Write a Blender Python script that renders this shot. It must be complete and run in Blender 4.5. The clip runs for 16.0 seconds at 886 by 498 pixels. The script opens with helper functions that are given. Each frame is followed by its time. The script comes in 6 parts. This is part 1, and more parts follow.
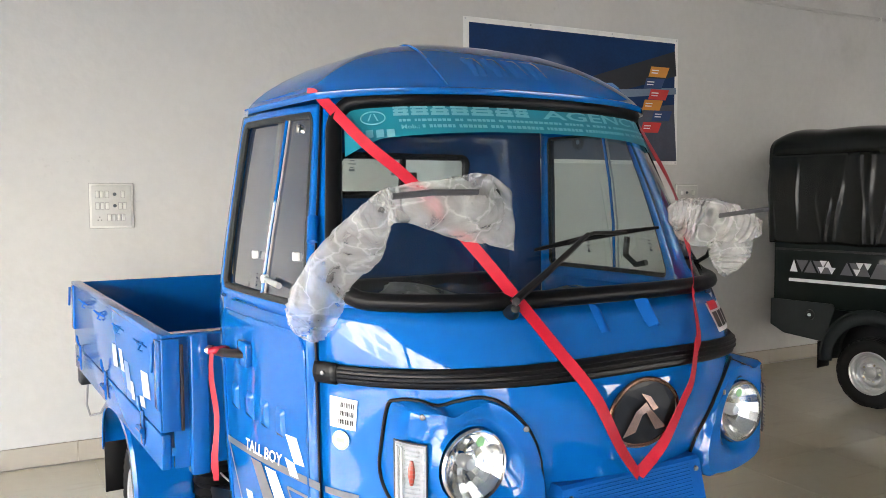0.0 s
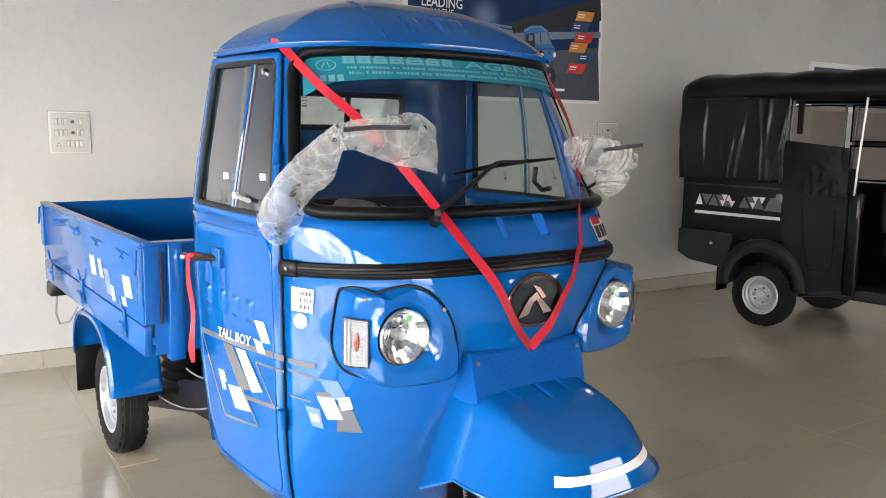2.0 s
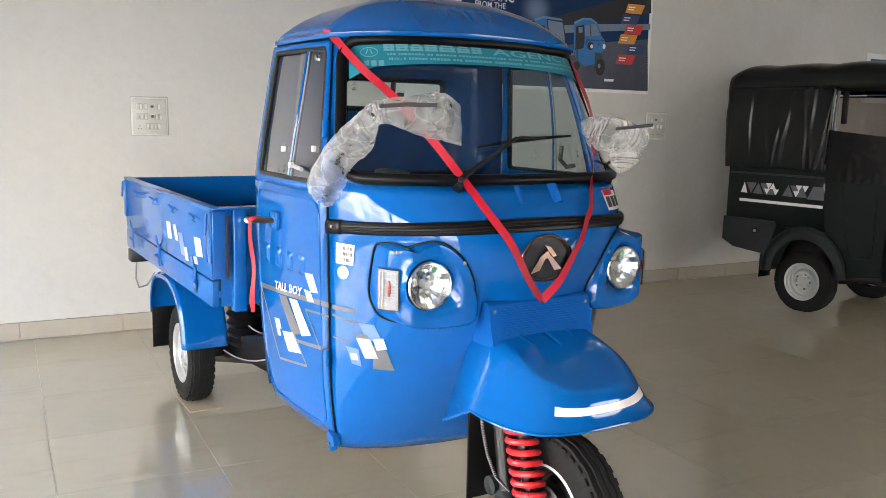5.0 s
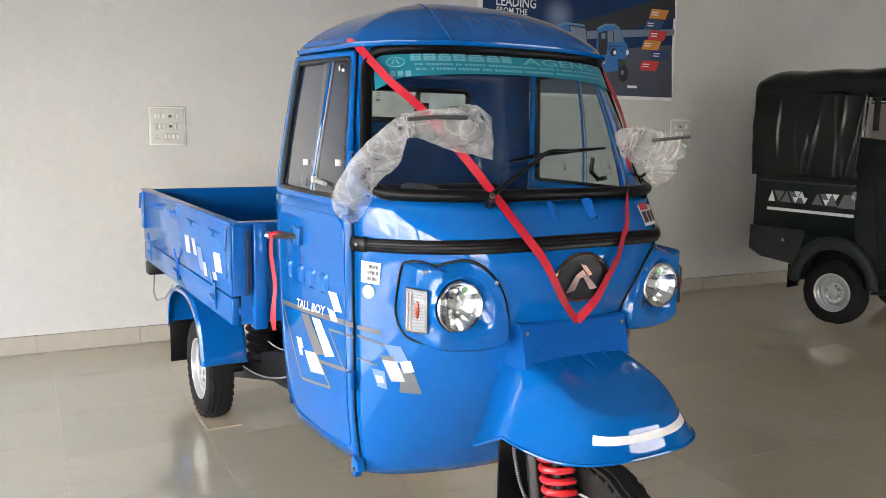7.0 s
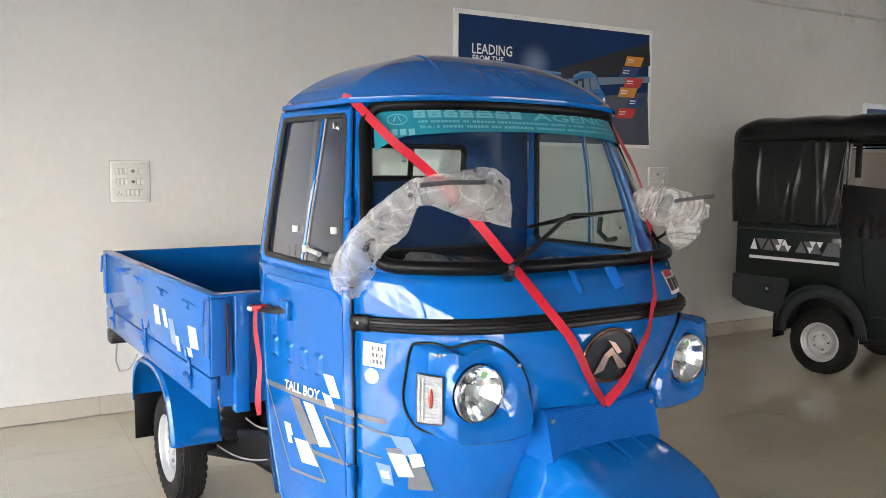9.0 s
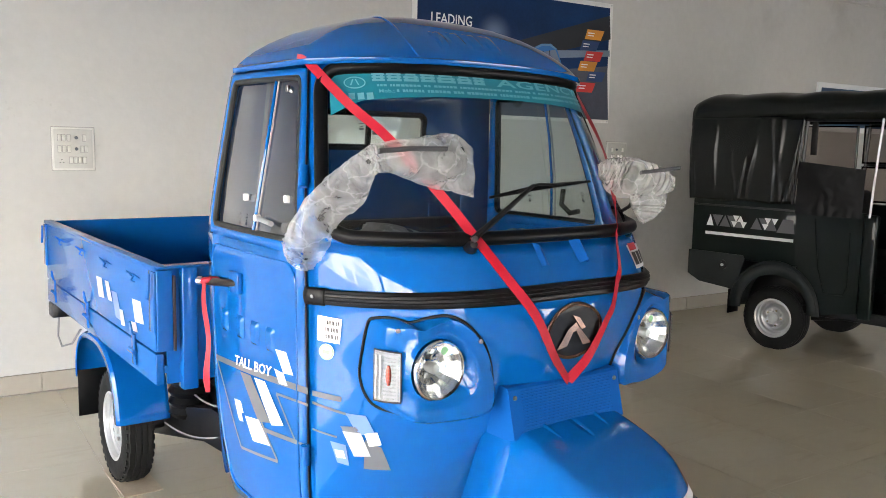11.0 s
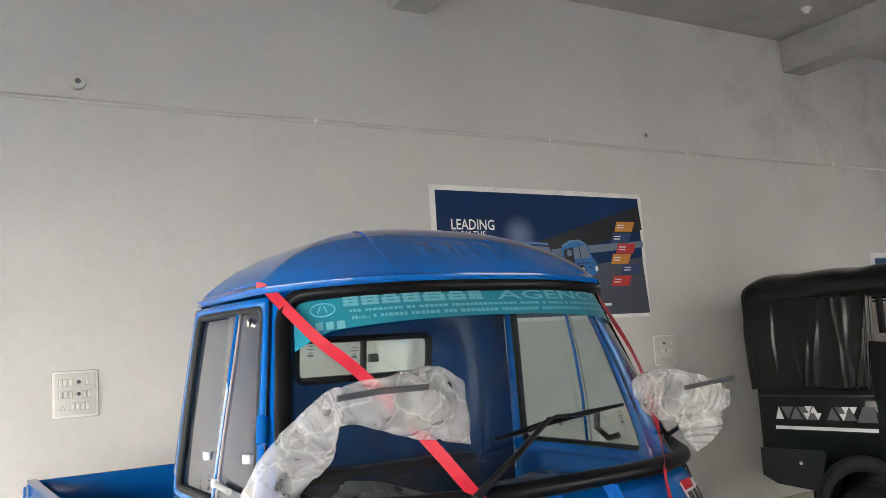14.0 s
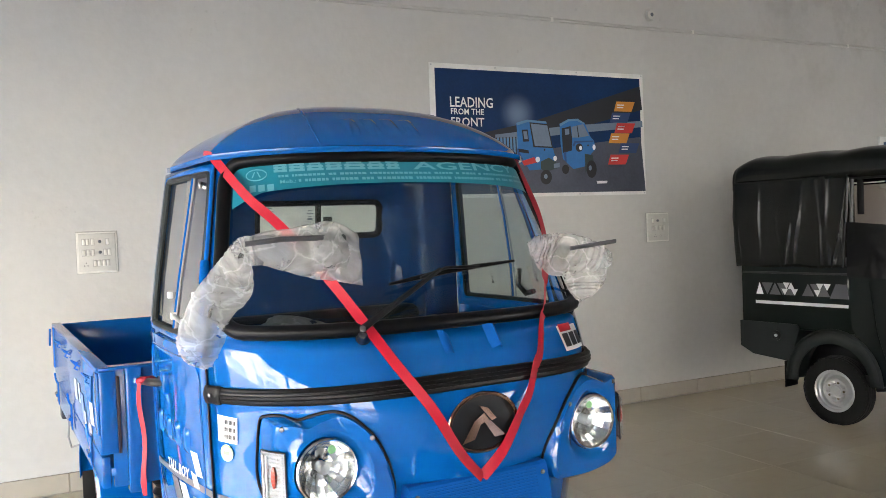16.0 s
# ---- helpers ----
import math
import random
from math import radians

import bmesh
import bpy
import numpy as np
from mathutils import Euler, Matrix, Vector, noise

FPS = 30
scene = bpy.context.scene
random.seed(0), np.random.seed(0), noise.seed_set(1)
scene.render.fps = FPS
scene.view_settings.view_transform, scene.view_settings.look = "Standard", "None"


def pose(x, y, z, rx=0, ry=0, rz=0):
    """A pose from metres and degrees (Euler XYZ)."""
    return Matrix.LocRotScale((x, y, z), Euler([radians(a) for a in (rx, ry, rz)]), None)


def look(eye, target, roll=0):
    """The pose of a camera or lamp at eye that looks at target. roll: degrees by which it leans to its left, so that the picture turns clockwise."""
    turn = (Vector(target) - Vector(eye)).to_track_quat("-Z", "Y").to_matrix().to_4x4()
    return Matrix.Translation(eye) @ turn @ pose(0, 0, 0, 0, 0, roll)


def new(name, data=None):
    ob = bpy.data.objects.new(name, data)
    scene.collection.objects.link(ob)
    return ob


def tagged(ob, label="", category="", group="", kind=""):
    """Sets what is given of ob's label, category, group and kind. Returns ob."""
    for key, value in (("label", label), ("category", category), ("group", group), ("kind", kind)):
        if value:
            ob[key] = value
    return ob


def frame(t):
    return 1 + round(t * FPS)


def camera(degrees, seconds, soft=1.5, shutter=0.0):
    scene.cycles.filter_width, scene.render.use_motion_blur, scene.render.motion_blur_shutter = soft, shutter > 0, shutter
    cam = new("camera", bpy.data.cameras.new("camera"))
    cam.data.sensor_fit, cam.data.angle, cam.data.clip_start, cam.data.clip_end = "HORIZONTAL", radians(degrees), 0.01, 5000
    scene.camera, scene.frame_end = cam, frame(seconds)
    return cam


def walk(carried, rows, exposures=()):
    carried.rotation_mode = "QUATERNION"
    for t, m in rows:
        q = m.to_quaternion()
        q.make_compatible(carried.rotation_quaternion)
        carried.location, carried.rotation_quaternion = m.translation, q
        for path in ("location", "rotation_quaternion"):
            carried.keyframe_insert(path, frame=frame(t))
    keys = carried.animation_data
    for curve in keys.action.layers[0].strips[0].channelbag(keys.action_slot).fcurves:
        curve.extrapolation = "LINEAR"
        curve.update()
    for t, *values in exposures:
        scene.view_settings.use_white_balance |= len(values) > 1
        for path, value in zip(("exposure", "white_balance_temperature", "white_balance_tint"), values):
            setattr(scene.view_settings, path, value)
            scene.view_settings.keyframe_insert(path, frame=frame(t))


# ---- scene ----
cam = camera(56.1, 16.0, 0.65)
# the plan below is drawn in units of one tile pitch over 0.667; K turns them into metres
K = 0.9
PATH = [
    (0, (0.1089, 0.0234, 1.4409), (0.9531, 1.6083, 1.3239), -0.3),
    (0.5, (0.0108, -0.0837, 1.4337), (0.8793, 1.4859, 1.2879), -0.3),
    (1, (-0.0693, -0.1908, 1.4346), (0.8397, 1.3464, 1.2105), -0.6),
    (1.5, (-0.1089, -0.2754, 1.4427), (0.8352, 1.2348, 1.1835), 0.1),
    (2, (-0.1170, -0.3978, 1.4445), (0.8361, 1.1079, 1.1862), 0.8),
    (2.5, (-0.1134, -0.5373, 1.4328), (0.8370, 0.9693, 1.1736), 0.7),
    (3, (-0.1440, -0.6543, 1.4121), (0.7929, 0.8604, 1.1484), 0.5),
    (3.5, (-0.1809, -0.7218, 1.4040), (0.7065, 0.8199, 1.1277), 0.8),
    (4, (-0.1890, -0.7542, 1.3995), (0.6687, 0.8037, 1.1196), 1.1),
    (6.5, (-0.1908, -0.6939, 1.4130), (0.6201, 0.8901, 1.1439), 1),
    (7, (-0.1764, -0.6300, 1.4229), (0.6264, 0.9585, 1.1592), 1),
    (7.5, (-0.1566, -0.5220, 1.4553), (0.6480, 1.0746, 1.2438), 0.9),
    (8, (-0.1665, -0.4212, 1.4805), (0.6543, 1.1727, 1.3257), 0.7),
    (8.2, (-0.1818, -0.3906, 1.4832), (0.6507, 1.1988, 1.3365), 0.6),
    (10.5, (-0.1818, -0.2907, 1.4526), (0.7830, 1.2123, 1.2258), 0.8),
    (11, (-0.1431, -0.2466, 1.4535), (0.8226, 1.2555, 1.2312), 1.2),
    (11.5, (-0.0999, -0.2007, 1.4778), (0.8694, 1.3068, 1.3086), 1),
    (12, (-0.0441, -0.1395, 1.5003), (0.9360, 1.3698, 1.4580), 0.3),
    (12.5, (0.0405, -0.0621, 1.5246), (1.0188, 1.4463, 1.6164), -0.9),
    (13, (0.1179, 0.0216, 1.5390), (1.0683, 1.5399, 1.7190), -2.3),
    (13.5, (0.1647, 0.0567, 1.5255), (1.0827, 1.5912, 1.7307), -3.1),
    (14, (0.1881, 0.0261, 1.5129), (1.0692, 1.5813, 1.7262), -3.5),
    (14.5, (0.2070, -0.0720, 1.5084), (1.0314, 1.5138, 1.7262), -4.3),
    (15, (0.2412, -0.1962, 1.4886), (1.0413, 1.4076, 1.6578), -4.7),
    (15.5, (0.2772, -0.3141, 1.4706), (1.0746, 1.2987, 1.5003), -3.5),
    (16, (0.3249, -0.4077, 1.4571), (1.1169, 1.2087, 1.4112), -2.2),
]
walk(cam, [(t, look(eye, target, roll)) for t, eye, target, roll in PATH], [(0, 4.27, 6800, 10), (2.5, 4.27, 6800, 10), (4, 4.19, 6800, 10), (7, 4.07, 6800, 10), (8, 4.12, 6800, 10), (10.5, 4.21, 6800, 10), (12, 4.34, 6800, 10), (13, 4.59, 6800, 10), (13.5, 4.39, 6800, 10), (14, 4.24, 6800, 10), (15, 4.1, 6800, 10), (16, 4.26, 6800, 10)])

# ---- world, sun and exposure ----
world = bpy.data.worlds.new("sky")
scene.world = world
world.use_nodes = True
wn = world.node_tree.nodes
sky = wn.new("ShaderNodeTexSky")
sky.sky_type, sky.sun_disc = "NISHITA", False
sky.sun_elevation, sky.sun_rotation = radians(44), radians(61)
world.node_tree.links.new(sky.outputs[0], wn["Background"].inputs[0])
wn["Background"].inputs[1].default_value = 0.15
sun = new("sun", bpy.data.lights.new("sun", "SUN"))
sun.data.energy, sun.data.angle, sun.data.color = 4.0, radians(0.6), (1, 0.95, 0.87)
sun.matrix_world = look((9, 5, 10), (0, 0, 0))


# ---- materials ----
def mat(name, colour, rough=0.5, metal=0.0, coat=0.0, spots=0.06, scale=6.0, bump=0.0, fine=60.0, spec=0.5):
    """A plain surface with colour that varies at two scales, and a fine relief."""
    m = bpy.data.materials.new(name)
    m.use_nodes = True
    n, l = m.node_tree.nodes, m.node_tree.links
    b = n["Principled BSDF"]
    b.inputs["Metallic"].default_value, b.inputs["Roughness"].default_value = metal, rough
    b.inputs["Coat Weight"].default_value, b.inputs["Coat Roughness"].default_value = coat, 0.012
    b.inputs["Specular IOR Level"].default_value = spec
    co = n.new("ShaderNodeTexCoord")
    big, small = n.new("ShaderNodeTexNoise"), n.new("ShaderNodeTexNoise")
    big.inputs["Scale"].default_value, small.inputs["Scale"].default_value = scale, fine
    big.inputs["Detail"].default_value = 4
    for k in (big, small):
        l.new(co.outputs["Object"], k.inputs["Vector"])
    add = n.new("ShaderNodeMath")
    add.operation, add.inputs[1].default_value = "MULTIPLY_ADD", 0.35
    l.new(small.outputs["Fac"], add.inputs[0])
    l.new(big.outputs["Fac"], add.inputs[2])
    ramp = n.new("ShaderNodeValToRGB")
    ramp.color_ramp.elements[0].position, ramp.color_ramp.elements[1].position = 0.4, 0.95
    ramp.color_ramp.elements[0].color = (*[c * (1 - spots) for c in colour], 1)
    ramp.color_ramp.elements[1].color = (*[min(1, c * (1 + spots)) for c in colour], 1)
    l.new(add.outputs[0], ramp.inputs[0])
    l.new(ramp.outputs[0], b.inputs["Base Color"])
    vary = n.new("ShaderNodeMapRange")
    vary.inputs["To Min"].default_value, vary.inputs["To Max"].default_value = rough * 0.8, min(1, rough * 1.25)
    l.new(big.outputs["Fac"], vary.inputs["Value"])
    l.new(vary.outputs[0], b.inputs["Roughness"])
    if bump:
        bm_ = n.new("ShaderNodeBump")
        bm_.inputs["Strength"].default_value, bm_.inputs["Distance"].default_value = bump, 0.01
        l.new(small.outputs["Fac"], bm_.inputs["Height"])
        l.new(bm_.outputs[0], b.inputs["Normal"])
    return m


def glass(name, tint, rough=0.0, head_on=0.07, steep=4.0):
    """Thin pane: clear with a tint, and a true mirror at its surface."""
    m = bpy.data.materials.new(name)
    m.use_nodes = True
    n, l = m.node_tree.nodes, m.node_tree.links
    n.remove(n["Principled BSDF"])
    clear, shine, mix = n.new("ShaderNodeBsdfTransparent"), n.new("ShaderNodeBsdfGlossy"), n.new("ShaderNodeMixShader")
    lean, power, edge = n.new("ShaderNodeLayerWeight"), n.new("ShaderNodeMath"), n.new("ShaderNodeMath")
    clear.inputs[0].default_value = (*tint, 1)
    shine.inputs["Roughness"].default_value = rough
    lean.inputs["Blend"].default_value = 0.5
    power.operation, power.inputs[1].default_value = "POWER", steep
    edge.operation, edge.inputs[1].default_value, edge.inputs[2].default_value = "MULTIPLY_ADD", 1 - head_on, head_on
    l.new(lean.outputs["Facing"], power.inputs[0])
    l.new(power.outputs[0], edge.inputs[0])
    l.new(edge.outputs[0], mix.inputs[0])
    l.new(clear.outputs[0], mix.inputs[1])
    l.new(shine.outputs[0], mix.inputs[2])
    l.new(mix.outputs[0], n["Material Output"].inputs[0])
    return m


BLUE = mat("blue_paint", (0.0, 0.102, 0.385), 0.6, 0, 1.0, 0.03, 3, 0.0, 300, 0.0)
BLUE_BED = mat("blue_bed_paint", (0.0, 0.105, 0.39), 0.5, 0, 1.0, 0.06, 4, 0.0, 40, 0.0)
for paint in (BLUE, BLUE_BED):
    paint.node_tree.nodes["Principled BSDF"].inputs["Coat IOR"].default_value = 1.55
BLUE_BED.node_tree.nodes["Principled BSDF"].inputs["Coat Roughness"].default_value = 0.13
# body blue darkened in its colour for the shade inside the cab
BLUE_SHADED = mat("blue_inner_paint_shaded", (0.0, 0.040, 0.150), 0.5, 0, 0.5, 0.08, 5, 0.0, 60, 0.15)
BLUE_PLATE = mat("blue_textured_plate", (0.0, 0.085, 0.35), 0.6, 0, 0.0, 0.06, 12, 0.08, 220, 0.1)
RUBBER = mat("black_rubber", (0.004, 0.004, 0.0045), 0.36, 0, 0, 0.2, 20, 0.03, 200, 0.16)
TYRE = mat("tyre_rubber", (0.006, 0.006, 0.006), 0.7, 0, 0, 0.25, 15, 0.15, 120, 0.3)
BLACK = mat("black_enamel", (0.004, 0.004, 0.0045), 0.35, 0, 0.08, 0.2, 12)
TRIM = mat("black_trim_plastic", (0.004, 0.004, 0.0045), 0.38, 0, 0, 0.15, 30, 0.03, 300, 0.26)
CHROME = mat("chrome", (0.75, 0.75, 0.74), 0.12, 1.0, 0, 0.04, 10)
SILVER = mat("silver_rim_paint", (0.55, 0.56, 0.57), 0.30, 0.55, 0.2, 0.06, 10)
RED = mat("red_satin", (0.42, 0.004, 0.022), 0.42, 0, 0, 0.05, 30, 0.03, 400)
REDSPRING = mat("red_spring_paint", (0.62, 0.02, 0.03), 0.35, 0, 0.3, 0.08, 30)
WHITE = mat("white_vinyl", (0.80, 0.81, 0.82), 0.4, 0, 0, 0.02, 20)
GREYVINYL = mat("grey_vinyl", (0.13, 0.14, 0.16), 0.4, 0, 0, 0.05, 20)
PALEVINYL = mat("pale_blue_vinyl", (0.14, 0.25, 0.58), 0.4, 0, 0, 0.05, 20)
TEAL = mat("teal_sunstrip_vinyl", (0.003, 0.19, 0.26), 0.4, 0, 0, 0.03, 20)
TEALTEXT = mat("pale_teal_lettering", (0.14, 0.38, 0.46), 0.45, 0, 0, 0.03, 20)
FADED = mat("faded_white_vinyl", (0.46, 0.52, 0.60), 0.5, 0, 0, 0.15, 20)
GREENDOT = mat("green_sticker", (0.30, 0.62, 0.30), 0.5, 0, 0, 0.05, 40)
INK = mat("black_ink", (0.02, 0.02, 0.025), 0.5)
REFLECTOR = mat("lamp_reflector", (0.92, 0.92, 0.91), 0.20, 1.0, 0, 0.03, 30)
STEEL = mat("dull_steel", (0.16, 0.16, 0.16), 0.35, 1.0, 0, 0.1, 30)
AMBER = mat("red_amber_lens", (0.45, 0.07, 0.045), 0.25, 0, 0.3, 0.05, 40)
SIGNAL = mat("signal_reflector", (0.26, 0.26, 0.27), 0.3, 0.4, 0.6, 0.2, 60, 0.3, 90)
PLASTIC_W = mat("white_switch_plastic", (0.74, 0.73, 0.68), 0.35, 0, 0, 0.03, 30)
SEAT = mat("black_seat_vinyl", (0.006, 0.006, 0.0065), 0.5, 0, 0, 0.2, 20, 0.1, 120, 0.2)
CANVAS = mat("black_rexine_canvas", (0.0045, 0.0055, 0.005), 0.22, 0, 0.0, 0.15, 3, 0.03, 40, 0.30)
DARKBODY = mat("black_green_paint", (0.004, 0.0075, 0.007), 0.35, 0, 0.25, 0.15, 6, 0.0, 60, 0.1)
GREYPLASTIC = mat("dark_grey_plastic", (0.019, 0.024, 0.025), 0.5, 0, 0, 0.1, 20, 0.05, 200, 0.25)
CARD = mat("cardboard", (0.42, 0.33, 0.23), 0.8, 0, 0, 0.12, 10, 0.1, 80)
CABLE = mat("grey_cable", (0.26, 0.26, 0.27), 0.45)
LENS = glass("clear_lens", (0.93, 0.95, 0.96), 0.02)
SCREEN = glass("windscreen_glass", (0.80, 0.88, 0.85), 0.0, 0.055)
WRAP_FILM = glass("clear_seat_wrap", (0.82, 0.86, 0.82), 0.12, 0.10, 2.5)
PANE = glass("door_glass", (0.92, 0.96, 0.945), 0.0, 0.08, 1.7)


def wall_paint(name, colour, stain):
    """Emulsion on plaster, with broad faint blotches, trowel marks and damp stains high up towards the far corner."""
    m = mat(name, colour, 0.7, 0, 0, stain, 0.9, 0.2, 19)
    n, l = m.node_tree.nodes, m.node_tree.links
    co, damp, cut, where, both, tone = n["Texture Coordinate"], n.new("ShaderNodeTexNoise"), n.new("ShaderNodeMapRange"), n.new("ShaderNodeSeparateXYZ"), n.new("ShaderNodeMath"), n.new("ShaderNodeMix")
    damp.inputs["Scale"].default_value, damp.inputs["Detail"].default_value, damp.inputs["Roughness"].default_value = 1.6, 7, 0.65
    l.new(co.outputs["Object"], damp.inputs["Vector"])
    cut.inputs["From Min"].default_value, cut.inputs["From Max"].default_value = 0.48, 0.68
    l.new(damp.outputs["Fac"], cut.inputs["Value"])
    l.new(co.outputs["Object"], where.inputs[0])
    near, high = n.new("ShaderNodeMapRange"), n.new("ShaderNodeMapRange")
    near.inputs["From Min"].default_value, near.inputs["From Max"].default_value = 4.6, 6.8
    high.inputs["From Min"].default_value, high.inputs["From Max"].default_value = 2.2, 3.4
    high.inputs["To Max"].default_value = 0.48
    l.new(where.outputs["X"], near.inputs["Value"])
    l.new(where.outputs["Z"], high.inputs["Value"])
    both.operation = "MULTIPLY"
    l.new(near.outputs[0], both.inputs[0])
    l.new(high.outputs[0], both.inputs[1])
    mask = n.new("ShaderNodeMath")
    mask.operation = "MULTIPLY"
    l.new(both.outputs[0], mask.inputs[0])
    l.new(cut.outputs[0], mask.inputs[1])
    tone.data_type = "RGBA"
    l.new(mask.outputs[0], tone.inputs["Factor"])
    l.new(n["Color Ramp"].outputs[0], tone.inputs["A"])
    tone.inputs["B"].default_value = (0.22, 0.21, 0.18, 1)
    # small grey smudges and scuffs, in loose patches
    scuff, patch, sc, pc, hit, rub = n.new("ShaderNodeTexNoise"), n.new("ShaderNodeTexNoise"), n.new("ShaderNodeMapRange"), n.new("ShaderNodeMapRange"), n.new("ShaderNodeMath"), n.new("ShaderNodeMix")
    for k, size, lo, hi, cut_ in ((scuff, 26.0, 0.62, 0.72, sc), (patch, 1.7, 0.57, 0.68, pc)):
        k.inputs["Scale"].default_value, k.inputs["Detail"].default_value = size, 5
        l.new(co.outputs["Object"], k.inputs["Vector"])
        cut_.inputs["From Min"].default_value, cut_.inputs["From Max"].default_value = lo, hi
        l.new(k.outputs["Fac"], cut_.inputs["Value"])
    sc.inputs["To Max"].default_value = 0.28
    hit.operation, rub.data_type = "MULTIPLY", "RGBA"
    l.new(sc.outputs[0], hit.inputs[0])
    l.new(pc.outputs[0], hit.inputs[1])
    l.new(hit.outputs[0], rub.inputs["Factor"])
    l.new(tone.outputs["Result"], rub.inputs["A"])
    rub.inputs["B"].default_value = (0.30, 0.29, 0.27, 1)
    l.new(rub.outputs["Result"], n["Principled BSDF"].inputs["Base Color"])
    return m


WALL = wall_paint("white_wall_emulsion", (0.57, 0.56, 0.535), 0.075)
CEILING = wall_paint("grey_white_ceiling", (0.44, 0.43, 0.41), 0.06)


def tile_stone():
    """Polished vitrified tile, beige grey with drifting clouds, each a little different."""
    m = mat("polished_floor_tile", (0.66, 0.58, 0.435), 0.35, 0, 1.0, 0.05, 1.4, 0.0, 14, 0.1)
    n, l = m.node_tree.nodes, m.node_tree.links
    b = n["Principled BSDF"]
    info, hsv = n.new("ShaderNodeObjectInfo"), n.new("ShaderNodeHueSaturation")
    ramp = n["Color Ramp"]
    rng = n.new("ShaderNodeMapRange")
    rng.inputs["To Min"].default_value, rng.inputs["To Max"].default_value = 0.97, 1.03
    l.new(info.outputs["Random"], rng.inputs["Value"])
    l.new(rng.outputs[0], hsv.inputs["Value"])
    # faint brown veins drawn out along the tile
    co, bend, vein, cut, tone = n["Texture Coordinate"], n.new("ShaderNodeMapping"), n.new("ShaderNodeTexNoise"), n.new("ShaderNodeMapRange"), n.new("ShaderNodeMix")
    shift = n.new("ShaderNodeVectorMath")
    shift.operation = "ADD"
    l.new(co.outputs["Object"], shift.inputs[0])
    l.new(info.outputs["Random"], shift.inputs[1])
    bend.inputs["Scale"].default_value, bend.inputs["Rotation"].default_value = (2.2, 13.0, 1.0), (0, 0, 0.25)
    vein.inputs["Scale"].default_value, vein.inputs["Detail"].default_value, vein.inputs["Distortion"].default_value = 1.0, 6, 0.5
    cut.inputs["From Min"].default_value, cut.inputs["From Max"].default_value = 0.60, 0.80
    cut.inputs["To Max"].default_value = 0.26
    l.new(shift.outputs[0], bend.inputs["Vector"])
    l.new(bend.outputs[0], vein.inputs["Vector"])
    l.new(vein.outputs["Fac"], cut.inputs["Value"])
    tone.data_type = "RGBA"
    l.new(cut.outputs[0], tone.inputs["Factor"])
    l.new(ramp.outputs[0], tone.inputs["A"])
    tone.inputs["B"].default_value = (0.40, 0.32, 0.235, 1)
    l.new(tone.outputs["Result"], hsv.inputs["Color"])
    # polished surface: a mirror over the matt stone, stronger at low angles
    matt, mirror, mix, edge = n.new("ShaderNodeBsdfDiffuse"), n.new("ShaderNodeBsdfGlossy"), n.new("ShaderNodeMixShader"), n.new("ShaderNodeFresnel")
    mirror.inputs["Roughness"].default_value, edge.inputs["IOR"].default_value = 0.0, 4.0
    l.new(hsv.outputs[0], matt.inputs["Color"])
    l.new(edge.outputs[0], mix.inputs[0])
    l.new(matt.outputs[0], mix.inputs[1])
    l.new(mirror.outputs[0], mix.inputs[2])
    l.new(mix.outputs[0], n["Material Output"].inputs[0])
    n.remove(b)
    return m


TILE = tile_stone()
GROUT = mat("tile_joint_grout", (0.50, 0.44, 0.36), 0.8)
SHUTTER = mat("grey_shutter_paint", (0.10, 0.10, 0.10), 0.6, 0, 0, 0.1, 0.7)
CONCRETE = mat("outdoor_paving", (0.17, 0.16, 0.15), 0.85, 0, 0, 0.15, 0.6, 0.1, 20)
FARGLASS = mat("outdoor_window", (0.36, 0.38, 0.40), 0.5, 0, 0, 0.1, 0.5)
GREYWHITE = mat("grey_white_vinyl", (0.40, 0.41, 0.43), 0.4, 0, 0, 0.25, 14)
FACADE = mat("outdoor_facade", (0.70, 0.67, 0.62), 0.8, 0, 0, 0.12, 0.5)


